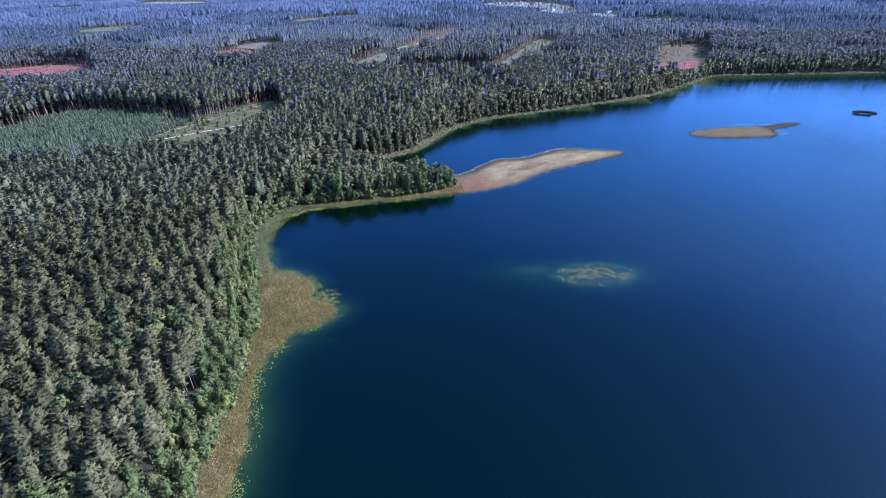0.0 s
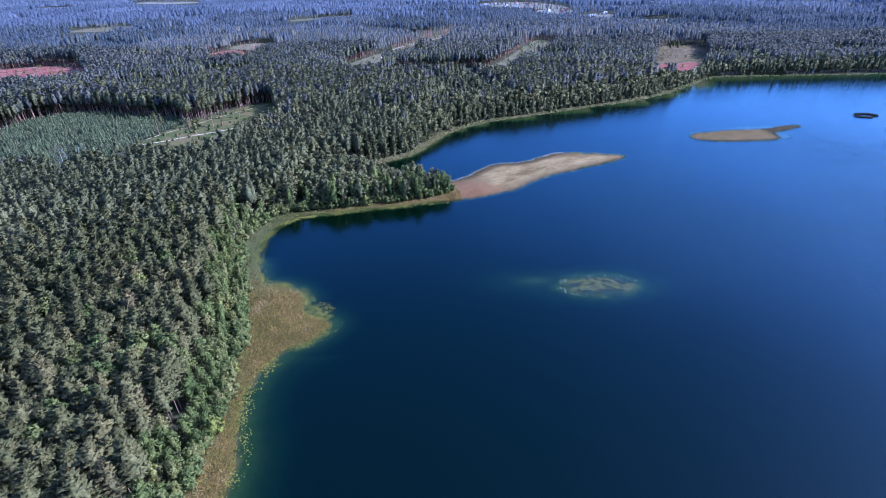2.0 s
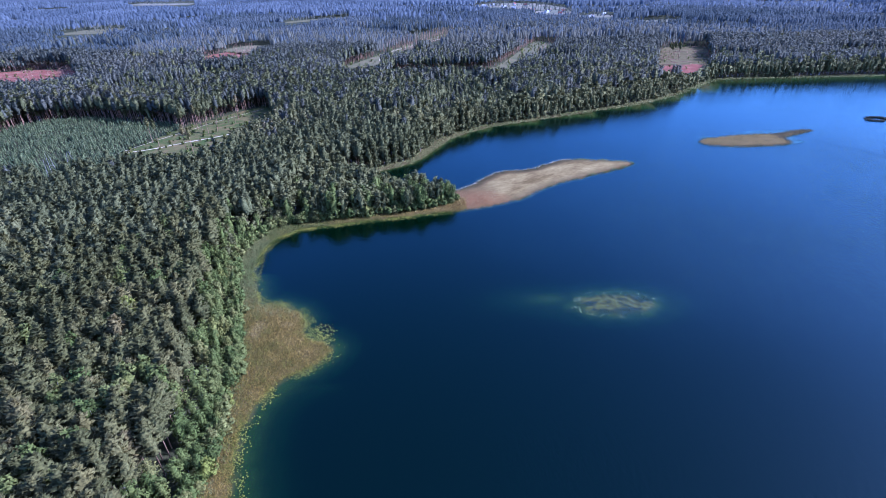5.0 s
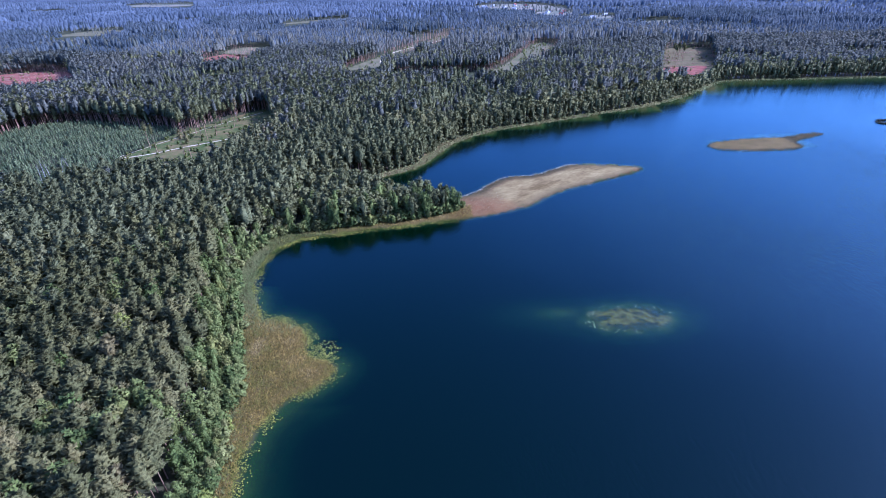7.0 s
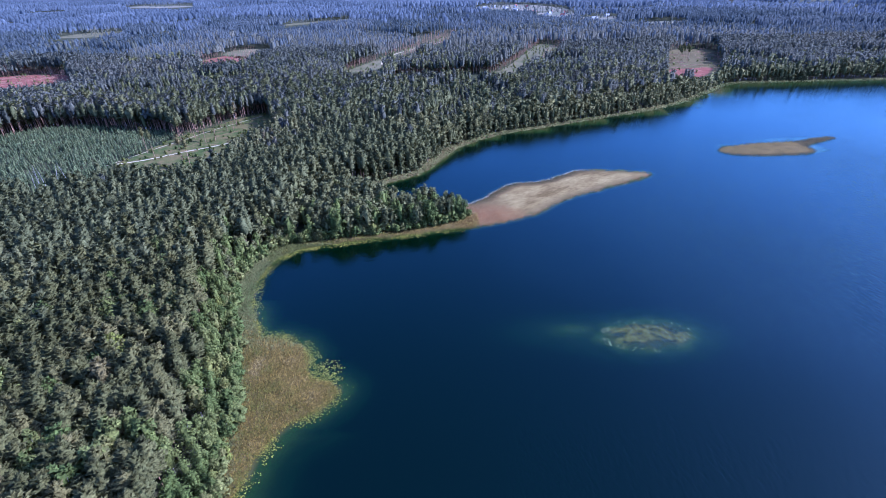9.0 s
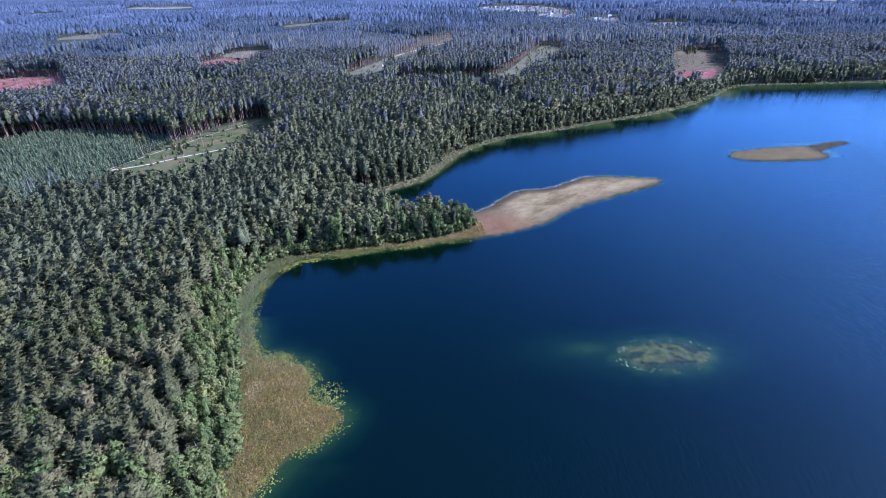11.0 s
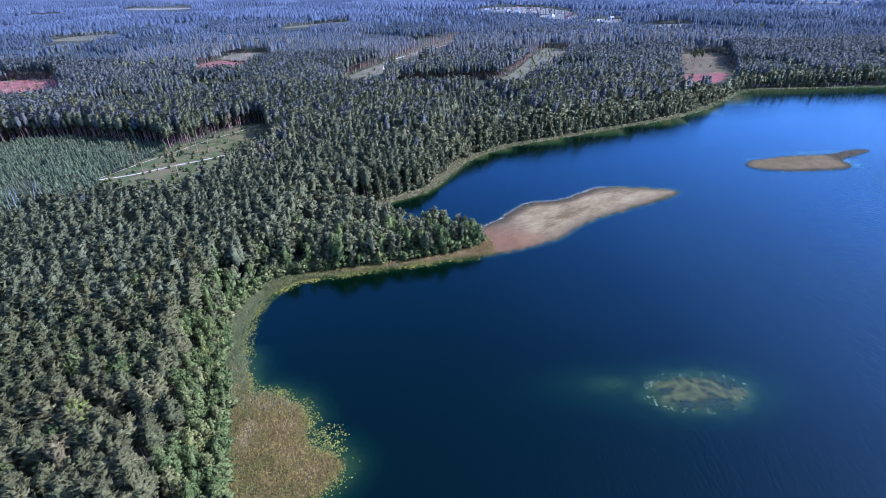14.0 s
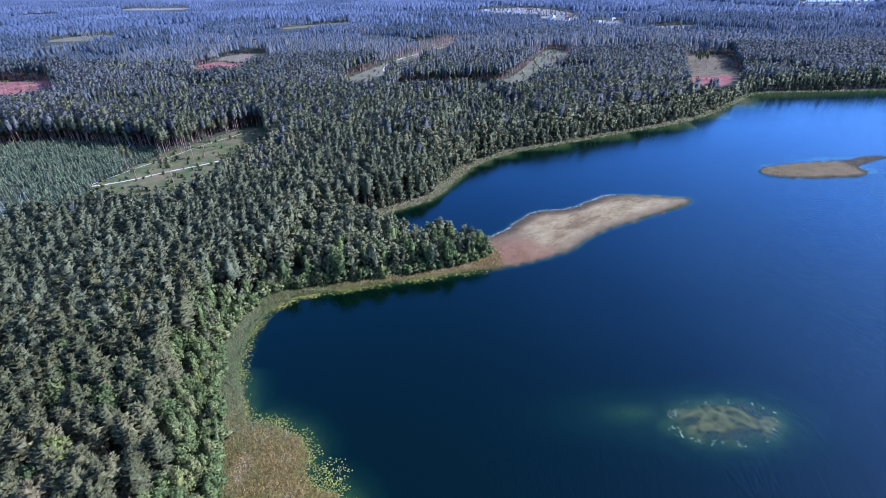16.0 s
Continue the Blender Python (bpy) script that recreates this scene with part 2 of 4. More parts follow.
def smooth(points, step=3.0, closed=True):
    """A rounded outline through plan points."""
    p = np.array(points, float)
    n, out = len(p), []
    for i in range(n if closed else n - 1):
        a, b, c, d = (p[(i + k) % n] if closed else p[min(max(i + k, 0), n - 1)] for k in (-1, 0, 1, 2))
        m = max(1, int(np.hypot(*(c - b)) / step))
        u = (np.arange(m) / m)[:, None]
        out.append(0.5 * (2 * b + (c - a) * u + (2 * a - 5 * b + 4 * c - d) * u ** 2 + (3 * b - a - 3 * c + d) * u ** 3))
    return np.concatenate(out + ([] if closed else [p[-1:]]))


def inside(xy, poly):
    x, y = xy[:, 0], xy[:, 1]
    r = np.zeros(len(xy), bool)
    for (ax, ay), (bx, by) in zip(poly, np.roll(poly, -1, 0)):
        if ay != by:
            r ^= ((ay > y) != (by > y)) & (x < (bx - ax) * (y - ay) / (by - ay) + ax)
    return r


def distance(xy, poly, closed=True):
    d = np.full(len(xy), 1e9)
    for a, b in zip(poly if closed else poly[:-1], np.roll(poly, -1, 0)):
        ab = b - a
        u = np.clip(((xy - a) @ ab) / (ab @ ab + 1e-9), 0, 1)
        d = np.minimum(d, np.hypot(*(xy - a - u[:, None] * ab).T))
    return d


def signed(xy, poly):
    return np.where(inside(xy, poly), -1, 1) * distance(xy, poly)


rng = np.random.default_rng(7)
LAKE = smooth(SHORE_WEST + SHORE_SPIT + SHORE_FAR, 4.0)
LAKE = LAKE + rng.normal(0, 0.5, LAKE.shape) * (np.hypot(*LAKE.T) < 900)[:, None]
ISLE = smooth(ISLAND, 3.0)
ISLE = ISLE + rng.normal(0, 0.4, ISLE.shape)
EDGE = np.concatenate([smooth(WOOD_EDGE, 4.0, False), [(-70, 345), (-80, 1200), (-3000, 1200), (-3000, -60)]])


def land(xy):
    """Metres from the water's edge, positive on land."""
    return np.maximum(signed(xy, LAKE), -signed(xy, ISLE))


def shoal(xy):
    """Depth over the drowned island."""
    x, y = xy.T
    r = np.hypot((x - 67.5) / 16.5, (y - 183) / 8.2) + 0.10 * np.sin(0.55 * x + 0.8 * np.sin(0.6 * y)) * np.cos(0.5 * y)
    s = np.hypot((x - 60) / 33, (y - 185) / 11.5)
    t = np.hypot((x - 41) / 9, (y - 187.5) / 3.5)
    return np.minimum(np.minimum(0.30 + 2.6 * np.maximum(r - 0.78, 0) ** 1.1, 1.8 + 3.5 * np.maximum(s - 0.7, 0)), 0.85 + 0.9 * np.maximum(t - 0.3, 0))


def height(xy):
    d = land(xy)
    up = 0.6 * np.clip(d / 10, 0, 1)
    first = np.where(xy[:, 1] < 215, 0.10, np.where(xy[:, 0] > 4, 0.85, 0.38))
    steep = np.where(xy[:, 1] < 145, 0.006, np.where(xy[:, 1] < 185, 0.016, np.where(xy[:, 1] < 215, 0.018, 0.045)))
    down = -np.minimum(np.minimum(0.40 + first * -d + steep * d * d, shoal(xy)), 9)
    return np.where(d > 0, up, np.where(d > -0.3, -0.02, down))


def link_mesh(name, co, tris, mats, slots=None, attrs=(), corners=3, flat=True, normals=None):
    me = bpy.data.meshes.new(name)
    me.vertices.add(len(co))
    me.vertices.foreach_set("co", np.ascontiguousarray(co, np.float32).ravel())
    me.loops.add(tris.size)
    me.loops.foreach_set("vertex_index", np.ascontiguousarray(tris, np.int32).ravel())
    me.polygons.add(len(tris))
    me.polygons.foreach_set("loop_start", np.arange(0, tris.size, corners, dtype=np.int32))
    for m in mats:
        me.materials.append(m)
    if slots is not None:
        me.polygons.foreach_set("material_index", np.ascontiguousarray(slots, np.int32))
    me.update(calc_edges=True)
    for key, values in attrs:
        me.attributes.new(key, "FLOAT", "POINT").data.foreach_set("value", np.ascontiguousarray(values, np.float32))
    if normals is not None:
        me.attributes.new("custom_normal", "FLOAT_VECTOR", "POINT").data.foreach_set("vector", np.ascontiguousarray(normals, np.float32).ravel())
    if not flat:
        me.polygons.foreach_set("use_smooth", np.ones(len(tris), bool))
    return me


def axis_steps(lo, a, b, hi, step, grow=1.16):
    mid = list(np.arange(a, b + step, step))
    left, right, s = [a], [mid[-1]], step
    while left[-1] > lo:
        s *= grow
        left.append(left[-1] - s)
    s = step
    while right[-1] < hi:
        s *= grow
        right.append(right[-1] + s)
    return np.array(left[:0:-1] + mid + right[1:])


def sheet(xs, ys):
    gx, gy = np.meshgrid(xs, ys)
    xy = np.stack([gx.ravel(), gy.ravel()], -1)
    i = np.arange(len(xs) - 1)[None] + np.arange(len(ys) - 1)[:, None] * len(xs)
    i = i.ravel()
    return xy, np.stack([i, i + 1, i + 1 + len(xs), i + len(xs)], -1)


# ---- ground and lake ----
xy, quads = sheet(axis_steps(-7000, -110, 320, 7000, 2.5), np.unique(np.r_[axis_steps(-3000, 60, 460, 8000, 2.5), np.arange(166, 200, 0.8)]))
gz, gd = height(xy), land(xy)
wooded = inside(xy, EDGE)
litter = np.where((gd < 26) & ~(wooded & (gd > 3)), np.clip(1.2 - np.maximum(gd - 18, 0) / 8, 0, 1), 0)
bar = (xy[:, 0] > 0) & (xy[:, 0] < 145) & (xy[:, 1] > 264) & (xy[:, 1] < 362) & ~wooded
sand = np.where(bar, np.clip((gd - 3.0) / 5, 0, 1) * np.clip((xy[:, 0] - 14) / 22, 0, 1), 0)
rust = np.where(bar, np.clip(1 - np.hypot((xy[:, 0] - 16) / 26, (xy[:, 1] - 288) / 16), 0, 1) ** 0.5 + 0.55 * np.clip(1 - gd / 7, 0, 1) * (xy[:, 1] < 262 + 0.62 * xy[:, 0]) + 0.5 * np.clip(1 - np.abs(gd - 3.5) / 4, 0, 1) * (xy[:, 1] > 282 + 0.5 * xy[:, 0]) * (xy[:, 0] > 22) * np.clip((96 - xy[:, 0]) / 25, 0, 1), 0)
WEED_BEDS = ((71.5, 177.6, 5.2, 3.0), (62, 178.2, 3.8, 2.0), (80, 186.5, 4.2, 2.0), (57, 184, 2.4, 1.6))   # middle and half-widths
weed = np.zeros(len(xy))
rear = xy[:, 1] > 282 + 0.5 * xy[:, 0]
tussock = np.where(bar & (gd > 0), np.where(rear, 0.9 * np.clip((6.5 - gd) / 3.0, 0, 1) * np.clip((xy[:, 0] - 12) / 10, 0, 1) * np.clip((104 - xy[:, 0]) / 20, 0.25, 1), 0.55 * np.clip((3.0 - gd) / 2.0, 0, 1) * np.clip((xy[:, 0] - 36) / 10, 0, 1)), 0)
for x, y, a, b in WEED_BEDS:
    weed = np.maximum(weed, np.clip(2.2 - 1.8 * np.hypot((xy[:, 0] - x) / a, (xy[:, 1] - y) / b), 0, 0.95))
tagged(new("ground", link_mesh("ground", np.c_[xy, gz], quads, [m_ground], None, [("litter", litter), ("bed", np.clip(-gd / 1.5, 0, 1)), ("shoal", np.clip(1.6 - 2.2 * np.maximum(-gz, 0), 0, 1) * (gd < -15) * (np.hypot(xy[:, 0] - 62, xy[:, 1] - 184) < 50)), ("weed", weed), ("tussock", tussock), ("sand", sand), ("rust", np.clip(rust, 0, 1))], 4, False)),
       "brown-green woodland floor sloping under the lake", "ground", kind="structure")
xy, quads = sheet(axis_steps(-120, -100, 200, 990, 2.5, 1.2), axis_steps(-330, 70, 360, 640, 2.5, 1.2))
dep = -height(xy)
murk = np.where(land(xy) > 0, 0.3, 1 - np.exp(-np.maximum(dep, 0) * 1.45))
# ripple strength by place, graded to fit the camera's view
calm = np.clip(1.75 - xy[:, 1] / 300, 0.28, 1) * np.clip(0.40 + (xy[:, 0] + 10) / 110, 0.40, 1) * np.clip(0.24 + (xy[:, 1] - 90) / 170, 0.24, 1)
lake = tagged(new("lake", link_mesh("lake", np.c_[xy, 0 * dep], quads, [m_water], None, [("murk", murk), ("ripple_strength", calm)], 4, False)),
       "deep blue rippled lake water with green shallows", "lake", kind="structure")
lake.visible_shadow = False       # daylight reaches the bed


def patch(name, outline, z, mat, label, category="clearing", step=4.0):
    """A rounded, slightly ragged patch of ground cover."""
    o = smooth(outline, step)
    o = o + rng.normal(0, step * 0.18, o.shape)
    bm = bmesh.new()
    vs = [bm.verts.new((x, y, z)) for x, y in o]
    bmesh.ops.triangulate(bm, faces=[bm.faces.new(vs)])
    bmesh.ops.recalc_face_normals(bm, faces=bm.faces)
    if sum(f.normal.z for f in bm.faces) < 0:
        bmesh.ops.reverse_faces(bm, faces=bm.faces)
    me = bpy.data.meshes.new(name)
    bm.to_mesh(me)
    bm.free()
    me.materials.append(mat)
    return tagged(new(name, me), label, category, kind="structure")


patch("clearing_ground", CLEARING, 0.66, m_grass, "grassy felled clearing with scattered brush")
patch("cutting_ground_1", CUT_WEST, 0.66, m_red, "reddish bare cutting strewn with felled branches")
patch("cutting_ground_2", CUT_MID, 0.66, m_red, "reddish bare cutting in the pine wood")
patch("cutting_ground_3", CUT_NORTH, 0.66, m_tan, "tan dry cutting behind the lakeside trees")
patch("cutting_ground_4", [(268, 636), (284, 668), (300, 694), (352, 700), (338, 672), (316, 648)], 0.72, m_red, "reddish bare strip of the cutting")
m_meadow = soil("ride_grass", (0.0983, 0.1043, 0.0440), (0.1556, 0.1430, 0.0680), (0.1802, 0.1314, 0.0800), 0.05, 0.2)[0]
patch("ride_ground_1", RIDE_ONE, 0.66, m_meadow, "grassy ride cut through the pine wood")
patch("glade_ground", GLADE, 0.66, m_meadow, "grassy glade beside the red cutting")
patch("ride_ground_2", RIDE_TWO, 0.66, m_meadow, "grassy ride cut through the pine wood")
for n, f in enumerate(FIELDS):
    patch("field_%d" % (n + 1), f, 0.7, m_field if n < 5 or n == 7 else m_meadow, "pale open field among far woods", "field", 12.0)


# ---- trees ----
def unit(v):
    return v / (np.linalg.norm(v, axis=1, keepdims=True) + 1e-9)


# half-width of a crown from its foot to its top, as a share of the widest
PROFILE = {"pine": ((0, 0.25, 0.5, 0.75, 0.92, 1.0), (0.50, 1.0, 0.92, 0.66, 0.36, 0.12)),
           "broad": ((0, 0.2, 0.5, 0.75, 0.92, 1.0), (0.62, 0.92, 1.0, 0.80, 0.46, 0.15)),
           "young": ((0, 0.15, 0.5, 0.8, 1.0), (0.85, 1.0, 0.66, 0.32, 0.06))}


def ovoid(r, low, high, radius, rings, sides, shape, rough=0.26):
    """The mass of a crown: uneven rings closing to a rounded top."""
    u = np.repeat(np.linspace(0.0, 0.93, rings), sides)
    a = np.tile(np.arange(sides) * 2 * np.pi / sides, rings) + np.repeat(r.uniform(0, 6, rings), sides)
    w = radius * np.interp(u, *PROFILE[shape]) * r.uniform(1 - rough, 1 + rough, len(u))
    sway = np.repeat(r.normal(0, 0.10 * radius, (rings, 2)), sides, 0)
    z = low + (high - low) * u + r.normal(0, 0.035 * (high - low), len(u))
    v = np.c_[w * np.cos(a) + sway[:, 0], w * np.sin(a) + sway[:, 1], z]
    f = []
    for i in range(rings - 1):
        shift = int(round((a[(i + 1) * sides] - a[i * sides]) / (2 * np.pi / sides)))
        for k in range(sides):
            p, q = i * sides + k, i * sides + (k + 1) % sides
            g, h = (i + 1) * sides + (k - shift) % sides, (i + 1) * sides + (k + 1 - shift) % sides
            f += [(p, q, h), (p, h, g)]
    top = len(v)
    f += [((rings - 1) * sides + k, (rings - 1) * sides + (k + 1) % sides, top) for k in range(sides)]
    v = np.concatenate([v, [(0, 0, high)]])
    n = np.c_[np.cos(a), np.sin(a), 0.10 + 1.25 * u] + r.normal(0, 0.34, (len(a), 3))
    return v, np.array(f, int), unit(np.concatenate([n, [(0, 0, 1.0)]]))


def sprays(c, tip, up, size, width, r):
    """Flat leafy triangles at centres c, pointing along tip."""
    n = len(c)
    tip = unit(tip)
    side = unit(np.cross(tip, np.array((0, 0, 1.0)) + r.normal(0, 0.45, (n, 3))))
    s = size * r.uniform(0.7, 1.3, (n, 1))
    a, b, d = c - tip * s * 0.4 - side * s * width, c - tip * s * 0.4 + side * s * width, c + tip * s * 0.6
    return np.stack([a, b, d], 1).reshape(-1, 3), np.repeat(unit(up), 3, 0)


def bough_crown(r, low, high, radius, whorls, per, count, size, shape):
    """A pine's crown: whorls of spreading boughs, each a pad of needle sprays."""
    n = whorls * per
    u = np.repeat((np.arange(whorls) + 0.5) / whorls, per) + r.normal(0, 0.25 / whorls, n)
    u = np.clip(u, 0, 1)
    turn = np.tile(np.arange(per) * 2 * np.pi / per, whorls) + np.repeat(np.arange(whorls) * 2.4, per) + r.normal(0, 0.28, n)
    long = radius * np.interp(u, *PROFILE[shape]) * r.uniform(0.72, 1.22, n)
    foot = low + (high - low) * 0.96 * u
    lift = 0.10 + 0.55 * u + r.normal(0, 0.08, n)
    pick = np.repeat(np.arange(n), count)
    t = np.sqrt(r.uniform(0.08, 1.0, len(pick)))
    yaw = turn[pick] + r.normal(0, 0.26, len(pick)) * (1.25 - 0.5 * t)
    d = np.c_[np.cos(yaw), np.sin(yaw), np.zeros(len(pick))]
    c = d * (long[pick] * t)[:, None] + np.c_[np.zeros((len(pick), 2)), foot[pick] + lift[pick] * long[pick] * t + r.normal(0, 0.10, len(pick))]
    fan = yaw + r.normal(0, 0.75, len(pick))
    tip = np.c_[np.cos(fan), np.sin(fan), 0.25 + 0.5 * u[pick] + r.normal(0, 0.25, len(pick))]
    up = d * (0.35 + 0.55 * t)[:, None] + np.array((0, 0, 0.55)) + 0.5 * u[pick][:, None] * np.array((0, 0, 1.0)) + r.normal(0, 0.22, (len(pick), 3))
    return sprays(c, tip, up, size * radius, 0.30, r)


def clump_crown(r, low, high, radius, clumps, count, size):
    """A broadleaf crown: rounded clumps of leaves gathered on limbs."""
    u = (np.arange(clumps) + r.uniform(0, 1, clumps)) / clumps
    turn = np.arange(clumps) * 2.39996 + r.normal(0, 0.4, clumps)
    w = radius * np.interp(u, *PROFILE["broad"]) * r.uniform(0.45, 0.85, clumps)
    mid = np.c_[w * np.cos(turn), w * np.sin(turn), low + (high - low) * (0.06 + 0.86 * u)]
    ball = radius * r.uniform(0.26, 0.46, clumps)
    pick = np.repeat(np.arange(clumps), count)
    out = unit(r.normal(0, 1, (len(pick), 3)) + np.array((0, 0, 0.45)))
    c = mid[pick] + out * ball[pick][:, None] * np.array((1, 1, 1.15)) * r.uniform(0.7, 1.05, (len(pick), 1))
    whole = unit(mid * (1, 1, 0) + np.array((0, 0, 1.0)) * (0.3 + radius * u[:, None]))
    return sprays(c, out + r.normal(0, 0.9, (len(pick), 3)), 0.8 * out + 0.55 * whole[pick] + r.normal(0, 0.2, (len(pick), 3)), size * radius, 0.42, r)


def stem(height_m, r0, sides, bend, rings=3):
    """A tapered, slightly bent trunk."""
    z = np.linspace(-0.3, height_m, rings)
    a = np.arange(sides) * 2 * np.pi / sides
    v, f = [], []
    for i, h in enumerate(z):
        w = r0 * (1 - 0.85 * i / (rings - 1))
        off = bend * (h / height_m) ** 2
        v += [(w * math.cos(t) + off[0], w * math.sin(t) + off[1], h) for t in a]
    for i in range(rings - 1):
        for j in range(sides):
            p, q = i * sides + j, i * sides + (j + 1) % sides
            f += [(p, q, q + sides), (p, q + sides, p + sides)]
    return np.array(v, float), np.array(f, int)


# kind: crown from and to, radius, total height, trunk radius
KINDS = {"pine": (8.8, 20.5, 3.05, 20.5, 0.18), "broad": (2.6, 15.5, 3.3, 15.0, 0.15), "young": (0.3, 5.0, 1.6, 5.0, 0.05), "bush": (0.2, 4.5, 2.4, 4.5, 0.06), "lone": (14.0, 21.5, 2.1, 21.5, 0.22)}
# by detail: rings and sides of the inner mass; a conifer's whorls, boughs in each, sprays on each and their size; a broadleaf's clumps, sprays and size (sizes as shares of the radius)
DETAIL = {0: ((5, 6), (9, 5, 17, 0.34), (20, 34, 0.21)), 1: ((4, 6), (9, 5, 9, 0.45), (15, 24, 0.26)), 2: ((4, 5), (8, 5, 4, 0.50), (16, 11, 0.46)),
          3: ((3, 5), (6, 5, 2, 0.72), (10, 7, 0.62)), 6: ((2, 5), (5, 4, 1, 0.80), (5, 4, 0.75)), 7: ((3, 4), (5, 4, 1, 0.90), (7, 4, 0.75))}


def tree_arrays(kind, detail, seed):
    """Leaf vertices and faces, trunk vertices and faces, and normals of all."""
    r = np.random.default_rng(seed)
    lo, hi, rad, tall, thick = KINDS[kind]
    shape = "pine" if kind in ("pine", "lone") else "young" if kind == "young" else "broad"
    (rings, sides), needles, leaves = DETAIL[detail]
    inner = 0.42 if shape == "broad" else 0.52 if detail < 2 else 0.62
    v, f, nrm = ovoid(r, lo + 0.08 * (hi - lo), hi - 0.10 * (hi - lo), rad * inner, rings, sides, shape)
    leaf, ln = clump_crown(r, lo, hi, rad, *leaves) if shape == "broad" else bough_crown(r, lo, hi, rad, *needles, shape)
    f = np.concatenate([f, np.arange(len(leaf)).reshape(-1, 3) + len(v)])
    v, nrm = np.concatenate([v, leaf]), np.concatenate([nrm, ln])
    tv, tf = stem(tall * 0.9, thick * (1.0 if detail < 2 else 1.35), 5 if detail < 2 else 3, r.normal(0, 0.3, 2), 4 if detail < 2 else 2)
    tn = tv - np.array((0, 0, 1)) * tv[:, 2:] + (1e-4, 0, 0)
    return v, f, tv, tf, np.concatenate([nrm, tn / np.linalg.norm(tn, axis=1, keepdims=True)])


def dome_arrays(seed, sides, tiers):
    """A far tree: a ragged dome, or blunter still on the horizon."""
    r = np.random.default_rng(seed)
    v, f = [], []
    if tiers == 2:
        v, levels = [(0, 0, 20.0)], ((16.8, 1.5), (8.0, 2.6))
        f = [(0, 1 + j, 1 + (j + 1) % sides) for j in range(sides)]
    else:
        levels = ((17.5, 1.35), (7.0, 2.5))
        f = [(0, j, j + 1) for j in range(1, sides - 1)]
    first, a = len(v), np.arange(sides) * 2 * np.pi / sides + r.uniform(0, 6)
    for h, w in levels:
        w, h = w * r.uniform(0.75, 1.25, sides), h + r.normal(0, 0.9, sides)
        v += list(zip(w * np.cos(a), w * np.sin(a), h))
    for j in range(sides):
        p, q = first + j, first + (j + 1) % sides
        f += [(p, p + sides, q), (q, p + sides, q + sides)]
    v = np.array(v, float)
    vn = unit(v * (1, 1, 0) + (0, 0, 2.2) + (v[:, 2:] > 14) * np.array((0, 0, 1.0)) + r.normal(0, 0.3, v.shape))
    f = np.array(f, int)
    if tiers == 2:
        leaf, ln = bough_crown(r, 8.0, 20.5, 3.0, 3, 2, 1, 1.05, "pine")
        f, v, vn = np.concatenate([f, np.arange(len(leaf)).reshape(-1, 3) + len(v)]), np.concatenate([v, leaf]), np.concatenate([vn, ln])
    return v, f, np.zeros((0, 3)), np.zeros((0, 3), int), vn


def scatter(rng, lo, hi, cell):
    """Jittered points over a box of the plan."""
    nx, ny = int((hi[0] - lo[0]) / cell), int((hi[1] - lo[1]) / cell)
    g = np.stack(np.meshgrid(np.arange(nx), np.arange(ny)), -1).reshape(-1, 2) + 0.5
    return np.array(lo) + (g + rng.uniform(-0.36, 0.36, g.shape)) * cell


CUTS = [smooth(c, 6.0) for c in (PLANTATION, CLEARING, CUT_WEST, CUT_MID, CUT_NORTH, RIDE_ONE, RIDE_TWO, GLADE)] + [smooth(f, 15.0) for f in FIELDS]


HUB = np.array((-8.0, 40.0))      # middle of the flight, on the plan


# ground before tall stands kept free of tall trees to fit the camera's view
GAPS = [[(-84, 262), (-77, 263), (-76, 280), (-83, 282)], [(-258, 330), (-247, 336), (-233, 311), (-243, 304)], [(-62, 618), (92, 618), (84, 704), (-52, 704)], [(-120, 640), (-66, 630), (-70, 676), (-108, 682)], [(176, 870), (236, 880), (240, 925), (196, 930)], [(265, 810), (282, 812), (300, 850), (270, 852)],
        [(110, 690), (190, 700), (196, 726), (130, 720)]]


def stands(xy, cell, seed):
    """The woods are a patchwork of stands: for each place its stand's height and tone, and whether it lies on a ride between two."""
    home = np.floor(xy / cell)
    best, other, pick = np.full(len(xy), 1e9), np.full(len(xy), 1e9), np.zeros((len(xy), 2))
    for i in (-1, 0, 1):
        for j in (-1, 0, 1):
            g = home + (i, j)
            h = np.sin(g @ np.array([[127.1, 269.5], [311.7, 183.3]]) + seed) * 43758.5453
            h -= np.floor(h)
            d = np.hypot(*(xy - (g + h) * cell).T)
            new_best = d < best
            other = np.where(new_best, best, np.minimum(other, d))
            pick[new_best] = h[new_best]
            best = np.minimum(best, d)
    return pick[:, 0], pick[:, 1], other - best


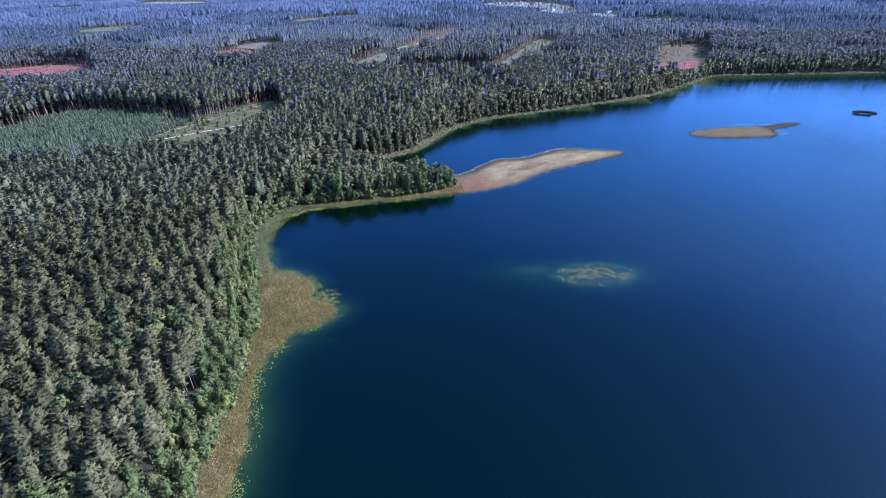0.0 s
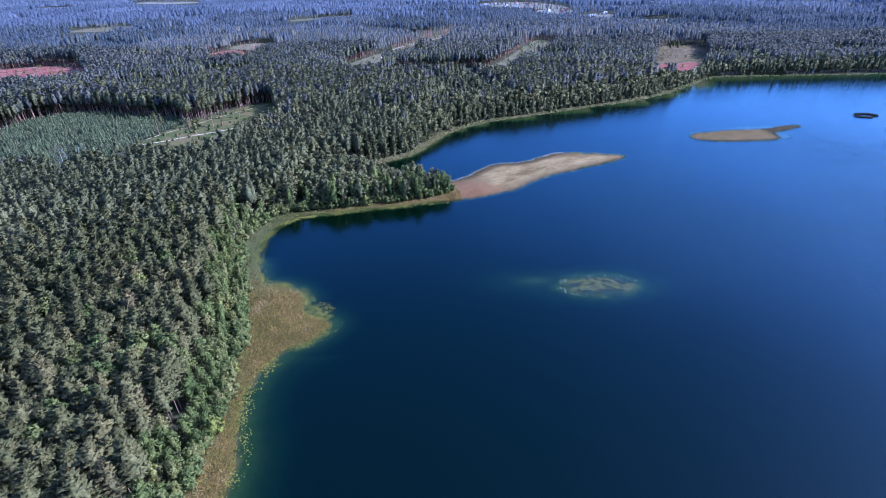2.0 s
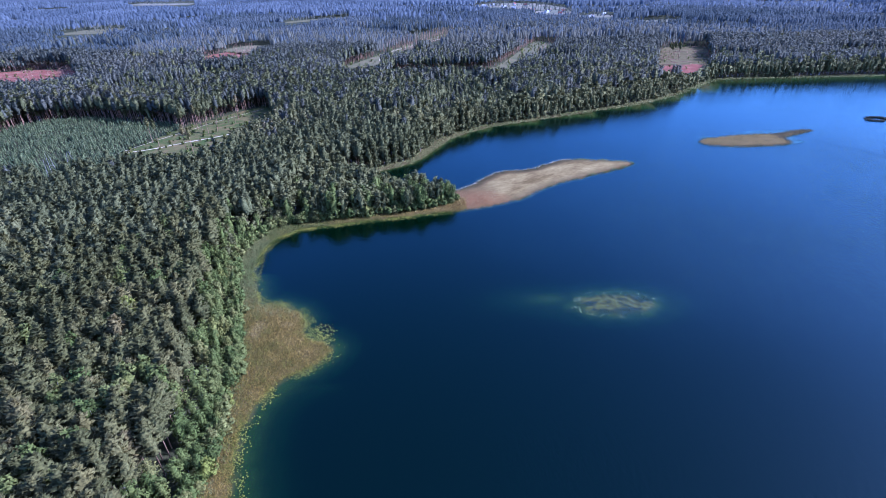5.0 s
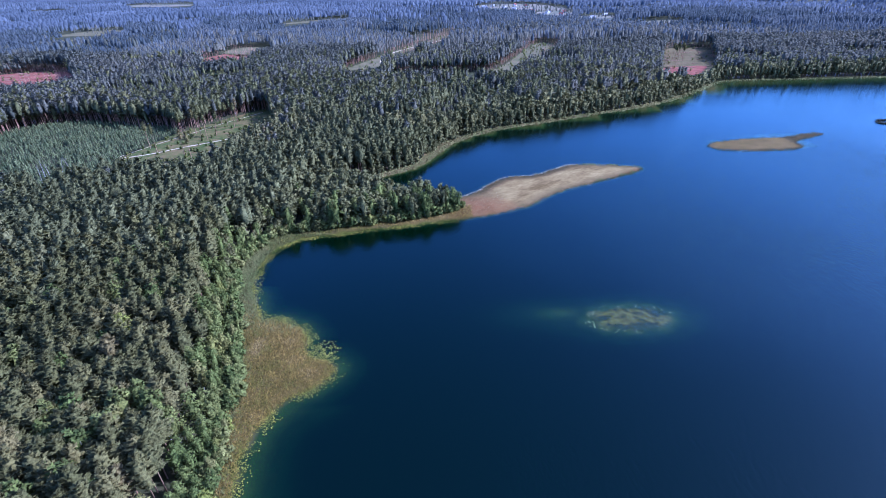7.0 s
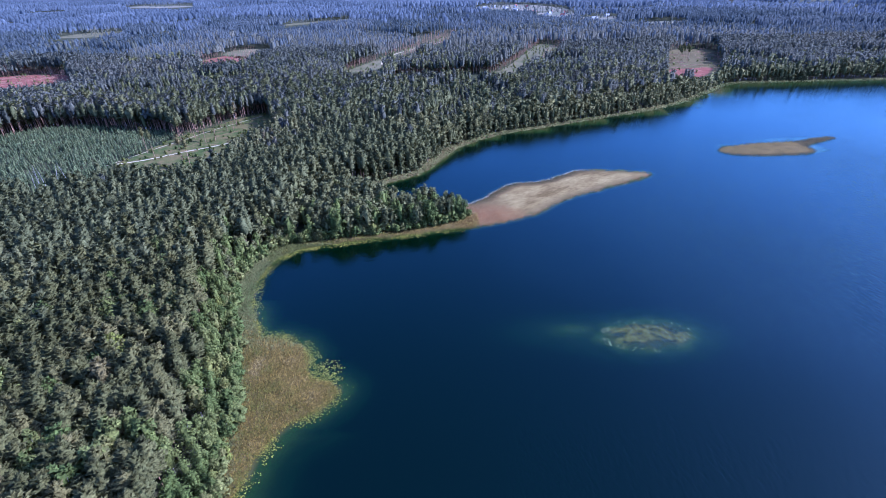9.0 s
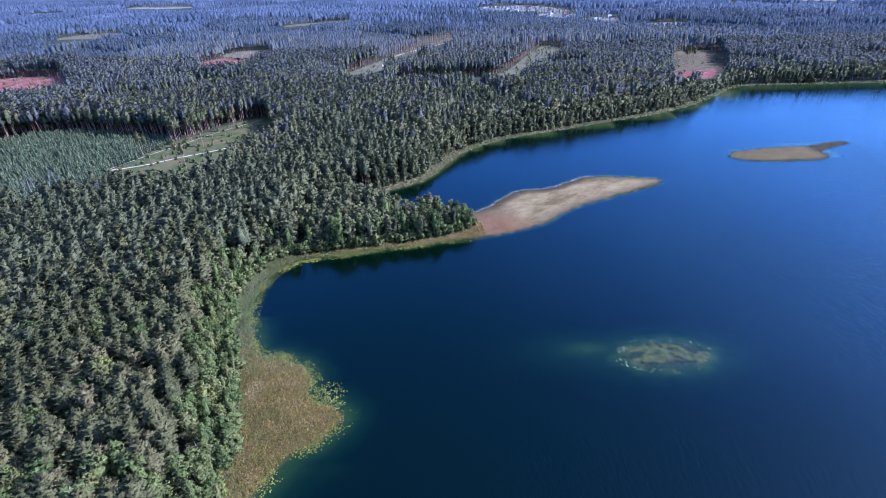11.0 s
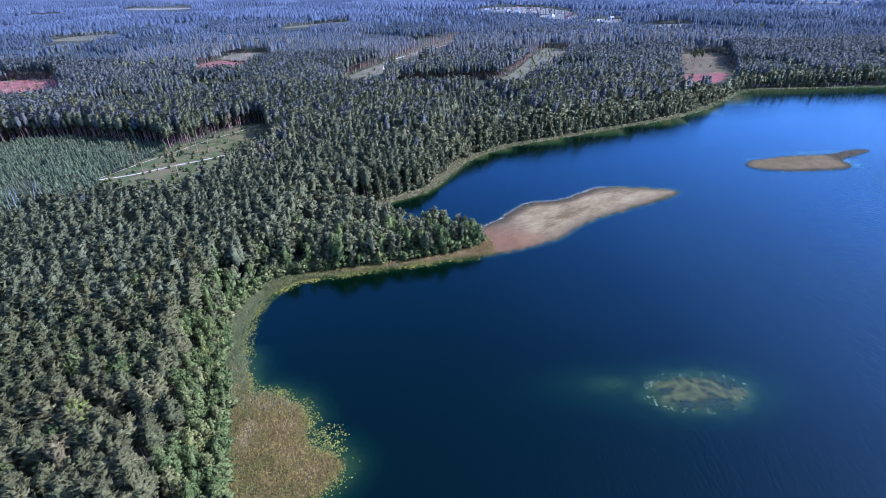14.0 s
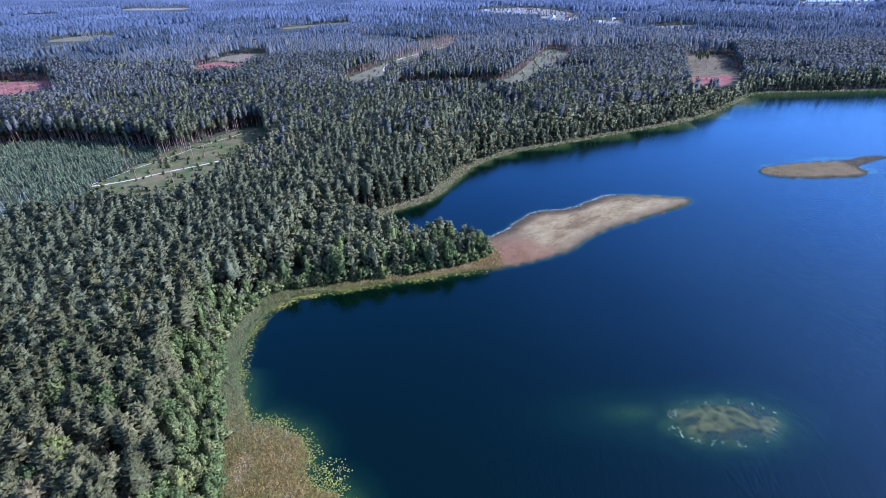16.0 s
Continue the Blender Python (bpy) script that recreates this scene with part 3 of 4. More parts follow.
def may_grow(xy):
    """Where tall trees stand."""
    ok = np.ones(len(xy), bool)
    for n, c in enumerate(CUTS):
        for share in (1.0, 0.97, 0.94, 0.91, 0.88, 0.86) if n == 0 else (1.0, 0.97, 0.94, 0.91, 0.885) if n == 4 else (1.0, 0.97, 0.94, 0.91, 0.88, 0.86) if n == 1 else (1.0, 0.97, 0.94, 0.91, 0.885) if n in (5, 6, 7) else (1.0, 0.975, 0.95, 0.925, 0.90) if n > 7 else (1.0, 0.96, 0.92, 0.88, 0.85):   # each opening is stretched towards the camera so its ground stays in view
            o = HUB + (c - HUB) * share
            box = (xy > o.min(0)).all(1) & (xy < o.max(0)).all(1)
            ok[box] &= ~inside(xy[box], o)
    for g in GAPS:
        ok &= ~inside(xy, np.array(g, float))
    ok &= ~((xy[:, 0] > 8) & (xy[:, 0] < 145) & (xy[:, 1] > 262) & (xy[:, 1] < 358))
    near = np.where(np.abs(xy[:, 0]) < 1100)[0]
    near = near[xy[near, 1] < 700]
    d = land(xy[near])
    south = xy[near, 1] < 338
    good = np.where(south & (xy[near, 0] < 12), inside(xy[near], EDGE) & (d > 2.5), (d > 7.5) & ~(south & (xy[near, 0] < 150)) & (signed(xy[near], LAKE) > 0))
    ok[near] &= good
    return ok


def grow(name, xy, kind, detail, mats, label, scale=(0.85, 1.15), variants=6, sizes=None, category="woods", tints=None):
    """One body of trees that nobody could count, from several shapes."""
    r = np.random.default_rng(len(xy) + detail)
    pick = r.integers(0, variants, len(xy))
    co, tr, slot, tint, nor, base = [], [], [], [], [], 0
    for k in range(variants):
        lv, lf, tv, tf, vn = dome_arrays(k + 40, 5, 2) if detail == 4 else dome_arrays(k + 60, 3, 1) if detail == 5 else tree_arrays(kind, detail, 100 + k)
        p = xy[pick == k]
        n = len(p)
        if not n:
            continue
        s = r.uniform(*scale, n) if sizes is None else sizes[pick == k] * r.uniform(*scale, n)
        w = s * r.uniform(0.85, 1.2, n) * (2.5 if detail == 5 else 1.0)
        a = r.uniform(0, 6.283, n)
        v = np.concatenate([lv, tv])
        f = np.concatenate([lf, tf + len(lv)])
        x = w[:, None] * (np.cos(a)[:, None] * v[:, 0] - np.sin(a)[:, None] * v[:, 1]) + p[:, :1]
        y = w[:, None] * (np.sin(a)[:, None] * v[:, 0] + np.cos(a)[:, None] * v[:, 1]) + p[:, 1:]
        z = s[:, None] * v[:, 2] + 0.55
        co.append(np.stack([x, y, z], -1).reshape(-1, 3))
        tr.append((f[None] + (np.arange(n) * len(v))[:, None, None] + base).reshape(-1, 3))
        slot.append(np.tile(np.r_[np.zeros(len(lf), int), np.ones(len(tf), int)], n))
        nor.append(np.stack([np.cos(a)[:, None] * vn[:, 0] - np.sin(a)[:, None] * vn[:, 1], np.sin(a)[:, None] * vn[:, 0] + np.cos(a)[:, None] * vn[:, 1], np.tile(vn[:, 2], (n, 1))], -1).reshape(-1, 3))
        hue = r.uniform(0, 1, n) if tints is None else np.clip(tints[pick == k] + r.normal(0, 0.12 if detail < 3 else 0.08, n), 0, 1)
        tint.append(np.repeat(hue, len(v)))
        base += n * len(v)
    me = link_mesh(name, np.concatenate(co), np.concatenate(tr), mats, np.concatenate(slot), [("tint", np.concatenate(tint))], normals=np.concatenate(nor))
    return tagged(new(name, me), label, category, kind="stuff")


def thinned(rng, xy, share, scale=0.03, seed=3.0):
    """Leaves gaps, more in some places than in others."""
    n = np.sin(xy[:, 0] * scale + seed) * np.sin(xy[:, 1] * scale * 1.3 + 2 * seed) + 0.6 * np.sin(xy[:, 0] * scale * 3.1 + xy[:, 1] * scale * 2.3)
    return xy[rng.uniform(0, 1, len(xy)) > share * (1 + 0.8 * n)]


def wedge(xy, slope_w=1.04, slope_e=1.0):
    return (xy[:, 0] > -slope_w * (xy[:, 1] + 60) - 50) & (xy[:, 0] < slope_e * (xy[:, 1] + 40) + 120)


near = scatter(rng, (-760, 25), (720, 860), 4.4)
near = thinned(rng, near[wedge(near)], 0.07)
near = near[may_grow(near)]
far_off = np.hypot(*(near - HUB).T)
from_shore = land(near)
margin = np.minimum(distance(near, EDGE[:-4], False), from_shore)
spit = (near[:, 1] > 255) & (near[:, 1] < 335) & (near[:, 0] > -88) & (near[:, 0] < 15)
mix = rng.uniform(0, 1, len(near))
band = np.where(far_off < 330, 11.0, 20.0) * (0.7 + 0.6 * np.sin(0.11 * near[:, 1]) ** 2)
broad = spit | (margin < band) | (mix < np.where(margin < 45, 0.16, 0.05)) | ((near[:, 0] > -110) & (near[:, 1] > 240) & (near[:, 1] < 420) & (margin < 40) & (mix < 0.5))
sh, st, ride = stands(near, 90.0, 1.7)
sizes = np.where(spit, np.where(near[:, 0] > -8, 0.78, 0.95), np.where(broad, np.clip(0.42 + margin * 0.045, 0.42, 1.22), np.where(far_off < 330, 1.0, np.where(sh < 0.18, 0.66, 0.84 + 0.26 * sh))))
sizes = np.where(~broad & (distance(near, smooth(PLANTATION)) < 22), 1.12, sizes)
hazed = rng.uniform(0, 1, len(near)) < np.clip((far_off - 330) / 480, 0, 1)   # pines in the haze-painted colour, commoner with distance from the flight
first = far_off < 235 + rng.normal(0, 22, len(near))
rank = np.argsort(np.hypot(near[:, 0] + 78, (near[:, 1] - 125) * 0.62))
single = np.zeros(len(near), bool)
for b, most in ((False, 300), (True, 220)):
    single[[i for i in rank if broad[i] == b and far_off[i] < 205][:most]] = True

for b, kind, mats, what in ((False, "pine", [m_pine, m_bark], "grey-green pine wood with bare tan trunks"), (True, "broad", [m_broad, m_birch], "light green birch and alder wood along the shore")):
    for name, sel, det in (("near", first & ~single, 1), ("middle", ~first & (far_off < 430), 2), ("farther", (far_off >= 430) & (far_off < 620), 3), ("far", far_off >= 620, 7)):
        pick = (broad == b) & sel
        if pick.sum():
            if b:
                grow("birch_wood", near[pick], kind, det, mats if det < 2 else [m_far_birch, m_birch], what, sizes=sizes[pick], tints=0.6 * st[pick] + 0.15)
                continue
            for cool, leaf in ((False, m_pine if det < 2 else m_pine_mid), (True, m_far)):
                some = pick & (hazed == cool)
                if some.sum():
                    grow("hazed_pine_wood" if cool else "pine_wood", near[some], kind, det, [leaf, m_bark], what, sizes=sizes[some], tints=0.6 * st[some] + 0.15)

def may_stand_young(xy):
    """Off the clearing and the strip opened before it to fit the camera's view."""
    ok = np.ones(len(xy), bool)
    for share in (0.97, 0.94, 0.91, 0.88, 0.86):
        ok &= ~inside(xy, HUB + (smooth(CLEARING) - HUB) * share)
    return ok


young = scatter(rng, (-470, 310), (-190, 510), 2.9)
grown = np.zeros(len(young), bool)
for share in (1.0, 0.97, 0.94, 0.91, 0.88, 0.86):
    grown |= inside(young, HUB + (smooth(PLANTATION) - HUB) * share)
young = young[grown & ~inside(young, smooth(CLEARING)) & may_stand_young(young)]
grow("young_spruce_plantation", young, "young", 6, [m_young, m_bark], "dense young blue-green conifer plantation", (0.6, 1.15), sizes=0.6 + 0.5 * stands(young, 14.0, 5.3)[0])
mid = scatter(rng, (-1900, 500), (1500, 1700), 6.5)
dist = np.hypot(*(mid - HUB).T)
mid = mid[wedge(mid) & ((mid[:, 1] >= 860) | (mid[:, 0] < -760) | (mid[:, 0] > 720)) & (dist < 1500 + rng.normal(0, 110, len(mid)))]
mid = thinned(rng, mid[may_grow(mid)], 0.12, 0.011)
sh, st, ride = stands(mid, 130.0, 2.9)
keep = (ride > 4) & ((sh > 0.07) | (rng.uniform(0, 1, len(mid)) < 0.12))
heights = np.where(sh < 0.2, 0.58, np.where(sh < 0.45, 0.68, 0.80 + 0.28 * sh))
# the painted haze deepens with distance by mixing the two needle colours
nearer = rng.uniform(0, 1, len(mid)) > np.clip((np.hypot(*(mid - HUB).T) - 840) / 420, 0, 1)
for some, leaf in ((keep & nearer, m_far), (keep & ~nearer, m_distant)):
    grow("distant_woods", mid[some], "pine", 4, [leaf], "distant conifer woods with blue haze in their colour", (0.8, 1.12), sizes=heights[some], tints=st[some])
out = scatter(rng, (-4200, 500), (2600, 4200), 12.0)
dist = np.hypot(*(out - HUB).T)
out = out[wedge(out, 1.18) & (dist >= 1500 + rng.normal(0, 110, len(out))) & (dist < 3900)]
out = thinned(rng, out[may_grow(out)], 0.15, 0.006)
sh, st, ride = stands(out, 190.0, 4.1)
keep = (ride > 7) & ((sh > 0.07) | (rng.uniform(0, 1, len(out)) < 0.12))
# the horizon's haze lies in these trees' colour
grow("horizon_woods", out[keep], "pine", 5, [m_horizon], "woods reaching to the horizon, haze put into their colour", (0.75, 1.1), sizes=np.where(sh < 0.2, 0.55, np.where(sh < 0.45, 0.62, 0.75 + 0.35 * sh))[keep], tints=st[keep])



beyond = scatter(rng, (-4400, 2400), (-600, 4700), 15.0)
dist = np.hypot(*(beyond - HUB).T)
beyond = beyond[wedge(beyond, 1.18) & (beyond[:, 0] < -0.25 * beyond[:, 1]) & (dist >= 3900) & (dist < 4930)]
# same haze-coloured needles for the farthest corner
grow("horizon_woods", beyond, "pine", 5, [m_horizon], "woods reaching to the horizon, haze put into their colour", (0.75, 1.1), tints=stands(beyond, 190.0, 4.1)[1])


# ---- single trees near the camera ----
def part(name, me, parent, label=""):
    ob = new(name, me)
    ob.parent = parent
    return tagged(ob, label) if label else ob


def tree_thing(name, kind, seed, leaf_mat, bark_mat, label, category, group, detail=0):
    lv, lf, tv, tf, vn = tree_arrays(kind, detail, seed)
    root = tagged(new(name), label, category, group)
    part("trunk", link_mesh("trunk", tv, tf, [bark_mat], normals=vn[len(lv):]), root)
    part("crown", link_mesh("crown", lv, lf, [leaf_mat], normals=vn[:len(lv)]), root)
    return root


stock = {False: [tree_thing("pine_tree", "pine", 200 + k, m_pine_one, m_bark, "tall grey-green pine with bare tan trunk in the wood", "pine tree", "pines of the lakeside wood") for k in range(7)],
         True: [tree_thing("birch_tree", "broad", 300 + k, m_broad_one, m_birch, "light green broadleaf tree at the reedy shore", "broadleaf tree", "broadleaf trees along the shore") for k in range(6)]}
used = {False: 0, True: 0}
for i in np.where(single)[0]:
    b = bool(broad[i])
    s = float(sizes[i] * rng.uniform(0.85, 1.15))
    m = pose(near[i, 0], near[i, 1], 0.55, 0, 0, rng.uniform(0, 360))
    models = stock[b]
    if used[b] < len(models):
        ob = models[used[b]]
        ob.matrix_basis = m @ Matrix.Diagonal((s, s, s, 1))
    else:
        src = models[used[b] % len(models)]
        keep = src.matrix_basis.copy()
        ob = copy_thing(src, m)
        ob.matrix_basis = m @ Matrix.Diagonal((s, s, s, 1))
    used[b] += 1


# ---- shore plants ----
def reed_material(name, stops, vary=0.45):
    m, nt, bsdf = material(name, 0.8, 0.1)
    col = ramp(nt, attribute(nt, "tint"), stops)
    isl = nt.nodes.new("ShaderNodeNewGeometry").outputs["Random Per Island"]
    nt.links.new(blend(nt, 1.0, col, ramp(nt, isl, [(0, (1 - vary,) * 3), (1, (1 + vary,) * 3)]), "MULTIPLY"), bsdf.inputs["Base Color"])
    return m


m_reed = reed_material("reeds", [(0.0, (0.0640, 0.0850, 0.0140)), (0.35, (0.1180, 0.1080, 0.0160)), (0.6, (0.1650, 0.1170, 0.0210)), (0.85, (0.2000, 0.1360, 0.0270)), (1.0, (0.2450, 0.1880, 0.0620))], 0.62)
m_pale_reed = reed_material("pale_reeds", [(0.0, (0.0900, 0.1080, 0.0270)), (0.5, (0.1420, 0.1420, 0.0420)), (1.0, (0.2000, 0.1800, 0.0640))], 0.30)
m_sedge = reed_material("dry_sedge_blades", [(0.0, (0.0931, 0.0726, 0.0246)), (0.35, (0.1463, 0.0858, 0.0394)), (0.65, (0.1995, 0.1452, 0.0690)), (1.0, (0.2660, 0.2178, 0.1133))])
m_lily = reed_material("lily_leaves", [(0.0, (0.1040, 0.1130, 0.0170)), (0.5, (0.1680, 0.1560, 0.0200)), (1.0, (0.2500, 0.2080, 0.0300))])

m_pad = reed_material("pale_lily_leaves", [(0.0, (0.1020, 0.1156, 0.0408)), (1.0, (0.2176, 0.2240, 0.1156))])


def wave_field(xy, scale, seed=0.0):
    x, y = xy.T * scale
    return 0.5 + 0.25 * (np.sin(x + seed + 1.7 * np.sin(0.7 * y + seed)) + np.sin(1.3 * y + 2 * seed + 1.3 * np.sin(0.9 * x)))


def blades(name, xy, tall, wide, tint, mat, label, category="reeds", floor=None):
    """Clumps of two crossed, leaning blades."""
    r = np.random.default_rng(len(xy))
    n = len(xy)
    z = np.maximum(height(xy), -0.3) if floor is None else np.full(n, floor)
    tall = tall * r.uniform(0.6, 1.3, n)
    co = []
    for k in (0, 1):
        a = r.uniform(0, 6.283, n)
        ux, uy = np.cos(a), np.sin(a)
        reach, lift = tall * r.uniform(0.5, 1.0, n), tall * r.uniform(0.6, 1.0, n)
        foot = xy + r.normal(0, wide * 0.5, (n, 2))
        left = np.c_[foot[:, 0] - uy * wide * 0.5, foot[:, 1] + ux * wide * 0.5, z + 0.3 * lift]
        right = np.c_[foot[:, 0] + uy * wide * 0.5, foot[:, 1] - ux * wide * 0.5, z + 0.3 * lift]
        tip = np.c_[foot[:, 0] + ux * reach, foot[:, 1] + uy * reach, z + lift]
        co.append(np.stack([left, right, tip], 1))
    co = np.concatenate(co, 1).reshape(-1, 3)
    nor = np.tile((0.15, 0.0, 0.97), (len(co), 1)) + np.repeat(r.normal(0, 0.38, (2 * n, 3)), 3, 0)
    nor /= np.linalg.norm(nor, axis=1, keepdims=True)
    t = np.clip(np.repeat(tint + r.normal(0, 0.14, n), 6), 0, 1)
    me = link_mesh(name, co, np.arange(len(co)).reshape(-1, 3), [mat], None, [("tint", t)], normals=nor)
    return tagged(new(name, me), label, category, kind="stuff")


p = scatter(rng, (-105, -20), (-38, 262), 0.34)
d = land(p)
keep = (d > -0.6) & (d < 30) & ~inside(p, EDGE + (-2.5, 0))
p, d = p[keep], d[keep]
green = np.clip((p[:, 1] - 178) / 26, 0, 1)
rim = np.clip(1 - d / 2.5, 0, 1)
bare = np.hypot((p[:, 0] + 74.5) / 3.2, (p[:, 1] - 173) / 6) + rng.normal(0, 0.28, len(p)) < 0.8
tint = 0.54 + 0.36 * (wave_field(p, 0.10, 1.0) - 0.5) + 0.30 * (wave_field(p, 0.55, 4.0) - 0.5) + 0.12 * np.clip((p[:, 0] + 75) / 25, 0, 1) - 0.25 * rim * (rng.uniform(0, 1, len(p)) < 0.5) - 0.10 * green
leafy_reed = ~bare & (rng.uniform(0, 1, len(p)) < np.maximum(green, 0.35 * np.clip(1 - distance(p, EDGE[:-4], False) / 4, 0, 1)))
bare_or_leafy = bare | leafy_reed
blades("reed_bed", p[~bare_or_leafy], 0.95, 0.22, tint[~bare_or_leafy], m_reed, "brown and green reeds along the lake shore")
blades("green_reeds", p[leafy_reed], 0.9, 0.32, tint[leafy_reed] - 0.12, m_pale_reed, "light green reeds round the quiet cove")
blades("flattened_reeds", p[bare], 0.3, 0.6, tint[bare] * 0.2 + 0.86, m_reed, "pale flattened dry reeds")
p = scatter(rng, (-92, 246), (14, 292), 0.6)
d = land(p)
keep = (d > -0.4) & (d < 14) & ~inside(p, EDGE + (0, 1.5))
p, d = p[keep], d[keep]
blades("reed_fringe", p, 1.0, 0.36, 0.30 + 0.45 * np.clip((p[:, 0] + 70) / 60, 0, 1) * np.clip(d / 2, 0, 1) + 0.2 * (wave_field(p, 0.2) - 0.5), m_reed, "green and tan reeds before the wooded point")
p = scatter(rng, (0, 264), (138, 360), 0.75)
d = land(p)
keep = (d > -0.8) & (p[:, 0] > 4) & ~inside(p, EDGE)
p, d = p[keep], d[keep]
root = np.clip(1 - (p[:, 0] - 5) / 32, 0, 1)
back = p[:, 1] > 282 + 0.50 * p[:, 0]
tint = 0.50 + 0.38 * np.clip((d - 2) / 7, 0, 1) + 0.35 * (wave_field(p, 0.11, 2.0) - 0.5) - 0.25 * root - 0.35 * np.clip(1 - d / 2.0, 0, 1) - 0.25 * ((d < 3.5) & (p[:, 1] > 282 + 0.50 * p[:, 0]))
olive = back & (d > 0.8) & (d < 4.6) & (p[:, 0] > 18) & (p[:, 0] < 92) & (rng.uniform(0, 1, len(p)) < np.clip(1.25 - 0.22 * d, 0, 0.9))
tint = np.where(olive, 0.10, tint)
mat = olive | ((d < 2.0) & ~back) | (rng.uniform(0, 1, len(p)) < np.clip(root * 1.4, 0, 1))
blades("sandbar_sedge", p[mat], 0.3, 0.45, tint[mat], m_sedge, "pale dry sedge and pinkish reeds on the sandbar")
rimmed = (d < 0.7) & back
blades("sandbar_reeds", p[rimmed], 0.5, 0.4, 1.0 + 0 * d[rimmed], m_reed, "brown reed rim of the sandbar")
m_white = reed_material("bleached_reeds", [(0.0, (0.15, 0.14, 0.10)), (1.0, (0.36, 0.33, 0.26))])
front = ~back & (d < 0.9) & (p[:, 0] > 16) & (rng.uniform(0, 1, len(p)) < np.clip(wave_field(p, 0.3, 0.5) + (p[:, 0] > 78) * 0.3, 0, 1))
blades("sandbar_rushes", p[front], 0.55, 0.35, 0.12 + 0 * d[front], m_reed, "low brown-green rushes at the sandbar's front edge", "rushes")
fringe = back & (d < 1.0) & (p[:, 0] < 92) & (rng.uniform(0, 1, len(p)) < 0.75)
blades("bleached_reeds", p[fringe], 0.9, 0.45, 0.5 + 0.6 * (wave_field(p[fringe], 0.6, 1.0) - 0.4), m_white, "bleached reeds along the sandbar's edge")
tuft = (p[:, 0] > 96) & (d < 2.2) & (wave_field(p, 0.5, 2.0) > 0.55)
blades("tip_rushes", p[tuft], 0.9, 0.4, 0.05 + 0 * d[tuft], m_pale_reed, "grey-green rush tufts at the sandbar's tip", "rushes")
p = scatter(rng, (-62, 330), (640, 640), 0.95)
sd = signed(p, LAKE)
keep = (sd > -0.6) & (sd < 8.0) & ~((p[:, 0] > -14) & (p[:, 1] < 358))
p, sd = p[keep], sd[keep]
blades("far_shore_reeds", p, 0.8, 0.9, 0.20 + 0.4 * (wave_field(p, 0.05, 3.0) - 0.4) + 0.02 * sd, m_pale_reed, "pale green reeds along the far shore")
p = scatter(rng, (190, 360), (305, 415), 0.8)
d = -signed(p, ISLE)
keep = d > -0.5
p, d = p[keep], d[keep]
tail = np.clip((p[:, 0] - 258) / 8, 0, 1)
core = (d > np.where(p[:, 1] < 381, 2.0, 0.8)) & (tail < 0.6)
m_gold = reed_material("golden_grass", [(0.0, (0.1300, 0.1034, 0.0227)), (0.6, (0.1984, 0.1453, 0.0351)), (1.0, (0.2462, 0.1873, 0.0577))])
blades("island_grass", p[core], 0.25, 0.7, 0.42 + 0.4 * (wave_field(p[core], 0.13) - 0.4), m_gold, "golden dry grass on the reed island", "grass")
m_rush = reed_material("brown_rushes", [(0.0, (0.0380, 0.0400, 0.0170)), (0.6, (0.0700, 0.0640, 0.0280)), (1.0, (0.1200, 0.1000, 0.0450))])
m_dark = reed_material("dark_rushes", [(0.0, (0.0167, 0.0197, 0.0084)), (0.6, (0.0333, 0.0333, 0.0132)), (1.0, (0.0575, 0.0514, 0.0192))])
blades("island_rushes", p[~core], 0.9, 0.5, 0.35 + 0.4 * (wave_field(p[~core], 0.3) - 0.4), m_rush, "dark brown rushes round the reed island", "rushes")
p = scatter(rng, (355, 415), (390, 445), 0.6)
a = np.arctan2((p[:, 1] - 430) / 6.5, (p[:, 0] - 373) / 9.5)
q = np.hypot((p[:, 0] - 373) / 9.5, (p[:, 1] - 430) / 6.5)
keep = (np.abs(q - 0.85) < 0.2) & (np.abs(a + 0.9) > 0.45) & (np.abs(a - 2.6) > 0.3)
blades("rush_ring", p[keep], 1.4, 0.7, 0.2 + 0 * q[keep], m_dark, "small ring of dark rushes in open water", "rushes", -0.1)


def lilies(name, xy, label, sizes=(0.12, 0.25), leaf=m_lily):
    """Floating leaves: notched six-sided discs."""
    r = np.random.default_rng(len(xy) + 5)
    n = len(xy)
    w, a0, z = r.uniform(*sizes, n), r.uniform(0, 6.283, n), 0.03 + r.uniform(0, 0.05, n)
    ang = a0[:, None] + np.array([0.25, 1.2, 2.2, 3.14, 4.1, 5.1, 6.03])
    ring = np.stack([xy[:, :1] + w[:, None] * np.cos(ang), xy[:, 1:] + w[:, None] * np.sin(ang), np.repeat(z[:, None], 7, 1)], -1)
    co = np.concatenate([np.c_[xy, z][:, None], ring], 1).reshape(-1, 3)
    f = np.array([(0, k, k + 1) for k in range(1, 7)])
    tr = (f[None] + (np.arange(n) * 8)[:, None, None]).reshape(-1, 3)
    me = link_mesh(name, co, tr, [leaf], None, [("tint", np.repeat(r.uniform(0, 1, n), 8))])
    return tagged(new(name, me), label, "water lilies", kind="stuff")


p = scatter(rng, (-100, 70), (-30, 262), 0.42)
d = land(p)
clump = wave_field(p, 0.35, 0.7) + 0.75 * np.exp(-((p[:, 0] + 52) ** 2 + (p[:, 1] - 170) ** 2) / 40) + 0.3 * np.exp(-((p[:, 0] + 66) ** 2 + (p[:, 1] - 188) ** 2) / 60) + 0.35 * np.exp(-((p[:, 0] + 62) ** 2 + (p[:, 1] - 138) ** 2) / 60)
